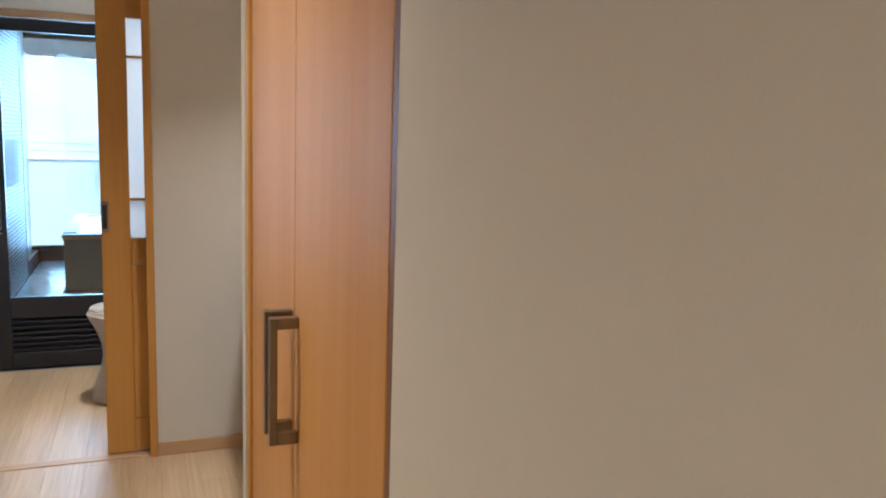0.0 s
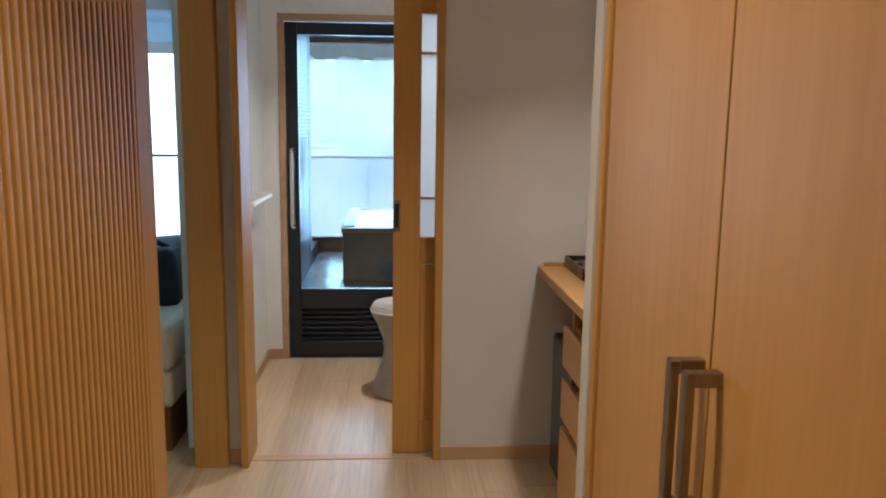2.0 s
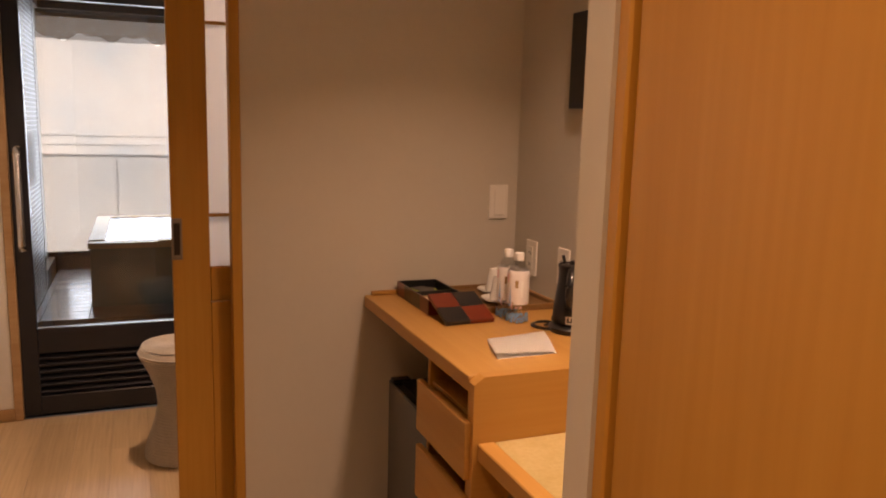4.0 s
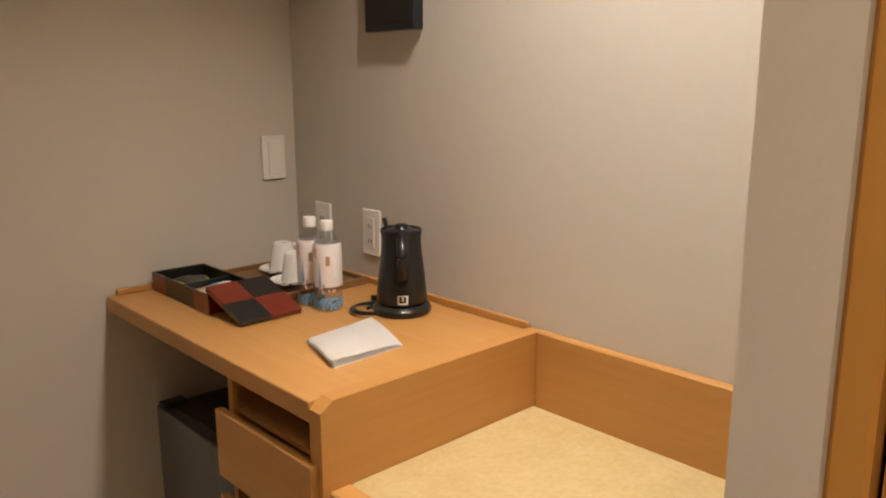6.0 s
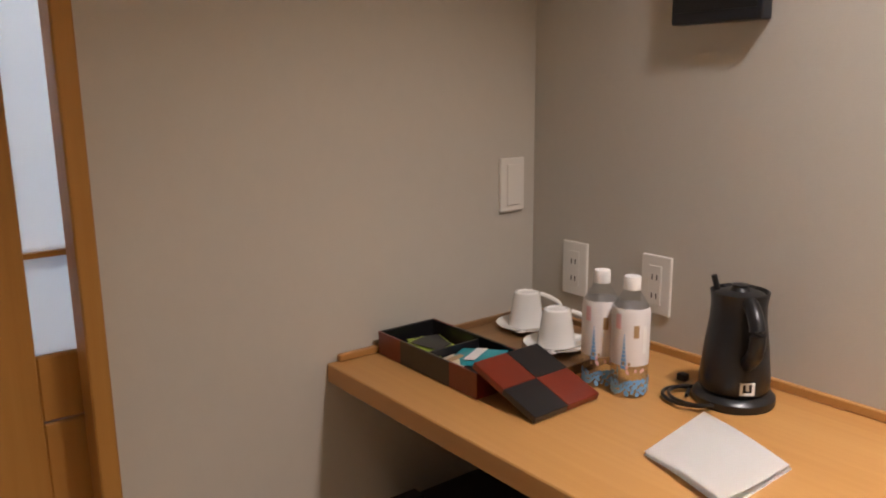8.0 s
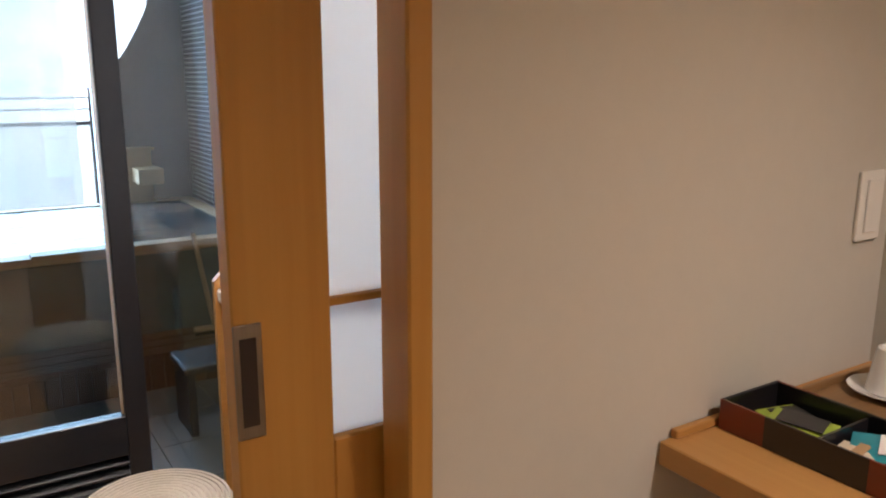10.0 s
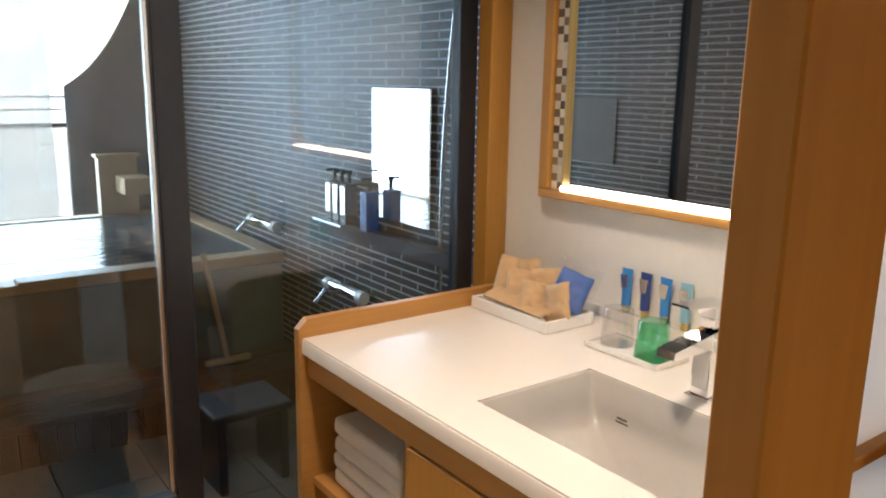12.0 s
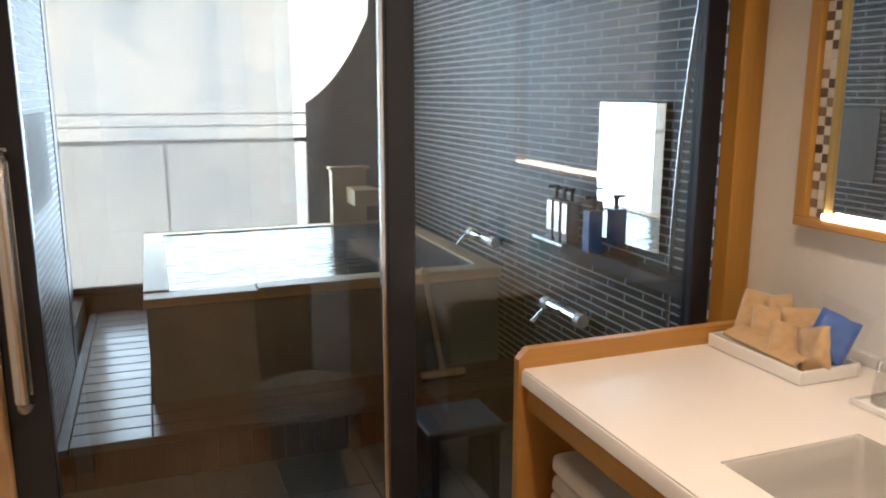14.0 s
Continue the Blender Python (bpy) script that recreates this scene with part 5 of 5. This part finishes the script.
def mixer(cx, cy, cz, label):
    m = thing("wall_mixer", (0.86, cy, cz), label, "tap", "mixers on the tiled wall")
    bm = tube(bmesh.new(), [(cx, cy - 0.11, cz), (cx, cy, cz), (cx, cy + 0.11, cz)], 0.020, 16)
    part("barrel", bm, "chrome", m, smooth=True)
    for s in (-1, 1):
        kn = tube(bmesh.new(), [(cx, cy + s * 0.1105, cz), (cx, cy + s * 0.15, cz)], 0.025, 18)
        part("knob", kn, "ceramic", m, "white round knob", smooth=True)
        part("inlet", tube(bmesh.new(), [(cx + 0.015, cy + s * 0.075, cz), (0.8602, cy + s * 0.075, cz)], 0.014, 12), "chrome", m, smooth=True)
    part("outlet", tube(bmesh.new(), [(cx - 0.015, cy, cz), (cx - 0.09, cy, cz + 0.01), (cx - 0.13, cy, cz - 0.03)], 0.012, 12), "chrome", m, smooth=True)


mixer(0.80, 7.87, 0.700, "chrome bath mixer with white knobs")
mixer(0.80, 7.09, 0.545, "chrome shower mixer with white knobs")
hs = thing("shower_hose", (0.84, 6.55, 0.5), "steel shower hose hanging on the tiled wall", "shower hose")
part("hose", tube(bmesh.new(), arc(24, lambda t: (0.845 - 0.02 * math.sin(math.pi * t), 6.385 + 0.12 * t + 0.02 * math.sin(math.pi * t), 1.95 - 1.38 * t)), 0.009, 10), "steel", hs, smooth=True)
part("holder", B(0.83, 0.8605, 6.37, 6.40, 1.93, 1.98, bevel=0.004), "chrome", hs)

sq = thing("floor_squeegee", (0.46, 7.5, 0.164), "wooden-handled squeegee leaning on the tub", "squeegee")
part("handle", tube(bmesh.new(), [(0.418, 7.633, 0.640), (0.460, 7.505, 0.205)], 0.012, 10), "cypress", sq, smooth=True)
part("head", B(0.36, 0.56, 7.485, 7.515, 0.184, 0.208, bevel=0.004), "cypress", sq)
part("blade", B(0.365, 0.555, 7.496, 7.504, 0.164, 0.184), "blackplastic", sq)
bs = thing("bath_stool", (0.27, 6.9, 0), "dark bath stool on the stone floor", "stool")
part("seat", B(0.13, 0.41, 6.76, 7.00, 0.255, 0.285, bevel=0.012, seg=3), "bucket", bs)
for d in ((0.145, 0.175, 6.77, 6.99), (0.365, 0.395, 6.77, 6.99)):
    part("leg", B(*d, -0.012, 0.2548, bevel=0.004), "bucket", bs)
sgn = thing("bath_notice", (-1.025, 7.57, 1.1), "grey notice plate with columns of small print", "sign")
part("plate", B(-1.0305, -1.024, 7.17, 7.97, 0.965, 1.300, bevel=0.001), "sign", sgn)
for i in range(9):
    part("print", B(-1.0238, -1.0232, 7.24 + i * 0.075, 7.255 + i * 0.075, 1.02, 1.26 - 0.02 * (i % 3)), "signink", sgn)

# ---- bedroom ----
wb = structure("window_4", B(-4.3, -1.45, 7.93, 7.97, 0.34, 0.39), "black", "wide bedroom window over the balcony", "window")
part("head", B(-4.3, -1.45, 7.93, 7.97, 2.17, 2.22), "black", wb)
for x in (-4.28, -3.0, -1.49):
    part("mullion", B(x, x + 0.04, 7.93, 7.97, 0.39, 2.17), "black", wb)
p = part("pane", B(-4.3, -1.45, 7.948, 7.952, 0.39, 2.17), "glass", wb)
p.visible_shadow = False
bl = thing("roller_blind", (-2.8, 7.86, 2.1), "pale blue-grey blind rolled up over the window", "blind")
part("roll", tube(bmesh.new(), [(-4.2, 7.86, 2.24), (-1.46, 7.86, 2.24)], 0.045, 16), "curtain", bl, smooth=True)
part("hem", B(-4.2, -1.46, 7.855, 7.865, 2.04, 2.23), "curtain", bl)
bed = thing("daybed", (-1.9, 5.3, 0), "low bed with cream linen on a brown wooden base", "bed")
part("base", B(-3.2, -1.262, 4.72, 6.6, 0, 0.20, bevel=0.004), "darkwood", bed)
part("mattress", B(-3.2, -1.245, 4.70, 6.6, 0.2005, 0.36, bevel=0.03, seg=3), "linen", bed, smooth=True)
bm = B(-3.2, -1.235, 4.69, 6.6, 0.3605, 0.58, bevel=0.07, seg=5)
bmesh.ops.subdivide_edges(bm, edges=bm.edges[:], cuts=3, use_grid_fill=True)
for v in bm.verts:
    v.co.z += 0.012 * noise.noise(v.co * 5)
part("duvet", bm, "linen", bed, "thick cream duvet", smooth=True)
bag = thing("travel_bag", (-1.5, 5.2, 0.59), "soft dark navy bag lying on the bed", "bag")
bm = B(-1.78, -1.30, 5.0, 5.5, 0.575, 0.85, bevel=0.07, seg=4)
bmesh.ops.subdivide_edges(bm, edges=bm.edges[:], cuts=3, use_grid_fill=True)
for v in bm.verts:
    v.co += Vector((noise.noise(v.co * 6), noise.noise(v.co * 6 + Vector((3, 1, 0))), noise.noise(v.co * 5))) * 0.03
part("bag_body", bm, "cloth", bag, smooth=True)
part("strap", tube(bmesh.new(), arc(16, lambda t: (-1.72 + 0.36 * t, 5.15 + 0.05 * math.sin(6 * t), 0.84 + 0.07 * math.sin(math.pi * t))), 0.012, 8), "cloth", bag, smooth=True)
tbl = thing("side_table", (-2.0, 7.4, 0), "dark round side table by the bedroom window", "table")
part("tabletop", lathe(bmesh.new(), [(0.28, 0.43), (0.29, 0.435), (0.29, 0.455), (0, 0.456)], -1.95, 7.3, 32), "blackplastic", tbl, smooth=True)
part("stem", tube(bmesh.new(), [(-1.95, 7.3, 0.02), (-1.95, 7.3, 0.43)], 0.025, 14), "blackplastic", tbl, smooth=True)
part("foot", lathe(bmesh.new(), [(0.2, 0.0), (0.2, 0.012), (0.05, 0.022), (0, 0.022)], -1.95, 7.3, 28), "blackplastic", tbl, smooth=True)

# ---- outside ----
structure("balcony", B(-14, 10, 9.25, 9.9, -0.2, 0.08), "stonefloor", "grey balcony floor", "balcony")
rail = thing("balcony_railing", (-2, 9.6, 0.08), "balcony railing with frosted panels and thin wires", "railing")
part("top_rail", B(-6, 1.6, 9.58, 9.62, 1.065, 1.09), "black", rail)
for z in (1.17, 1.245):
    part("wire", tube(bmesh.new(), [(-6, 9.6, z), (1.6, 9.6, z)], 0.005, 6), "steel", rail)
x = -5.84
while x < 1.2:
    part("panel", B(x + 0.006, x + 1.314, 9.595, 9.605, 0.12, 1.064), "frost", rail, "frosted white glass panel")
    part("upright", B(x - 0.010, x + 0.0055, 9.585, 9.615, 0.08, 1.064), "steel", rail)
    x += 1.32
structure("balcony_inner", B(-14, -1.26, 8.0, 9.25, -0.2, 0.08), "stonefloor", "grey balcony floor before the bedroom", "balcony")
# unseen slab, added to keep sun and sky light off the rooms
soff2 = structure("roof", B(-14, 10, -2.0, 9.3, CEIL + 0.13, CEIL + 0.2), "slate", "unseen flat dark roof added over the rooms to keep daylight out", "roof")
# eaves run far past the view to keep the sun off the railing
soff = structure("eaves", B(-14, 10, 9.3, 11.4, 2.24, 2.30), "slate", "dark slatted eaves over the balcony", "eaves")
for i in range(26):
    part("slat", B(-2.0, 1.5, 9.34 + i * 0.08, 9.385 + i * 0.08, 2.205, 2.239), "darkwood", soff)
# self-lit slab: the daylight on the hillside is its own emission
structure("backdrop", B(-26, 22, 26, 26.2, -12, 16), "sunny", "glowing backdrop of pale hillside and sky beyond the balcony", "backdrop")
structure("ground", B(-60, 60, -40, 26, -12.3, -12), "slate", "dark ground far below", "ground")

# ---- ceiling lights ----
for x, y, _, _ in LAMPS:
    dl = thing("downlight", (x, y, CEIL - 0.006), "recessed round ceiling downlight with a white ring", "ceiling light", "ceiling downlights")
    part("ring", lathe(bmesh.new(), [(0.125, CEIL - 0.001), (0.125, CEIL - 0.006), (0.115, CEIL - 0.008), (0.114, CEIL - 0.001)], x, y, 28), "cap", dl, smooth=True)

# ---- small repeated pieces ----
fl, fb = bpy.data.objects["floor"], bpy.data.objects["floor_bedroom"]


def lay(parent, x0, x1, y0, y1):
    random.seed(3)
    x = x0
    while x < x1 - 0.01:
        w = min(0.15, x1 - x)
        y = y0 - random.uniform(0.2, 1.6)
        while y < y1:
            a, b = max(y, y0), min(y + 1.82, y1)
            if b - a > 0.01:
                ob = new("plank", mesh_of("plank", B(x + 0.0004, x + w - 0.0004, a + 0.0004, b - 0.0004, -0.006, 0.0, bevel=0.0006), "plank", False))
                ob.parent = parent
            y += 1.82
        x += w


lay(fl, -1.14, 0.86, -0.6, 6.08)
lay(fb, -3.0, -1.14, 3.4, 7.9)
tm = {k: mesh_of("tessera", B(0.6805, 0.6838, 0, 0.0187, 0, 0.0187, bevel=0.0012), k, False) for k in ("mosaic", "mosaic_light")}
random.seed(11)
z, row = MB + 0.0235, 0
while z < MT - 0.02:
    for c in range(2):
        ob = new("tessera", tm["mosaic" if (row + c) % 2 == 0 and random.random() < 0.85 else "mosaic_light"])
        ob.parent, ob.location = ms, (-0.70, 5.8230 + c * 0.0197 - 5.4, z - 1.04)
    z, row = z + 0.0197, row + 1
bath_floor = bpy.data.objects["floor_bath"]
fm = None
for i in range(7):
    for j in range(4):
        ob = new("tile", fm or mesh_of("tile", B(0, 0.297, 0, 0.297, -0.012, 0.0, bevel=0.002), "stonefloor", False))
        fm = ob.data
        ob.parent, ob.location = bath_floor, (-1.18 + i * 0.3, 6.145 + j * 0.3, 0)
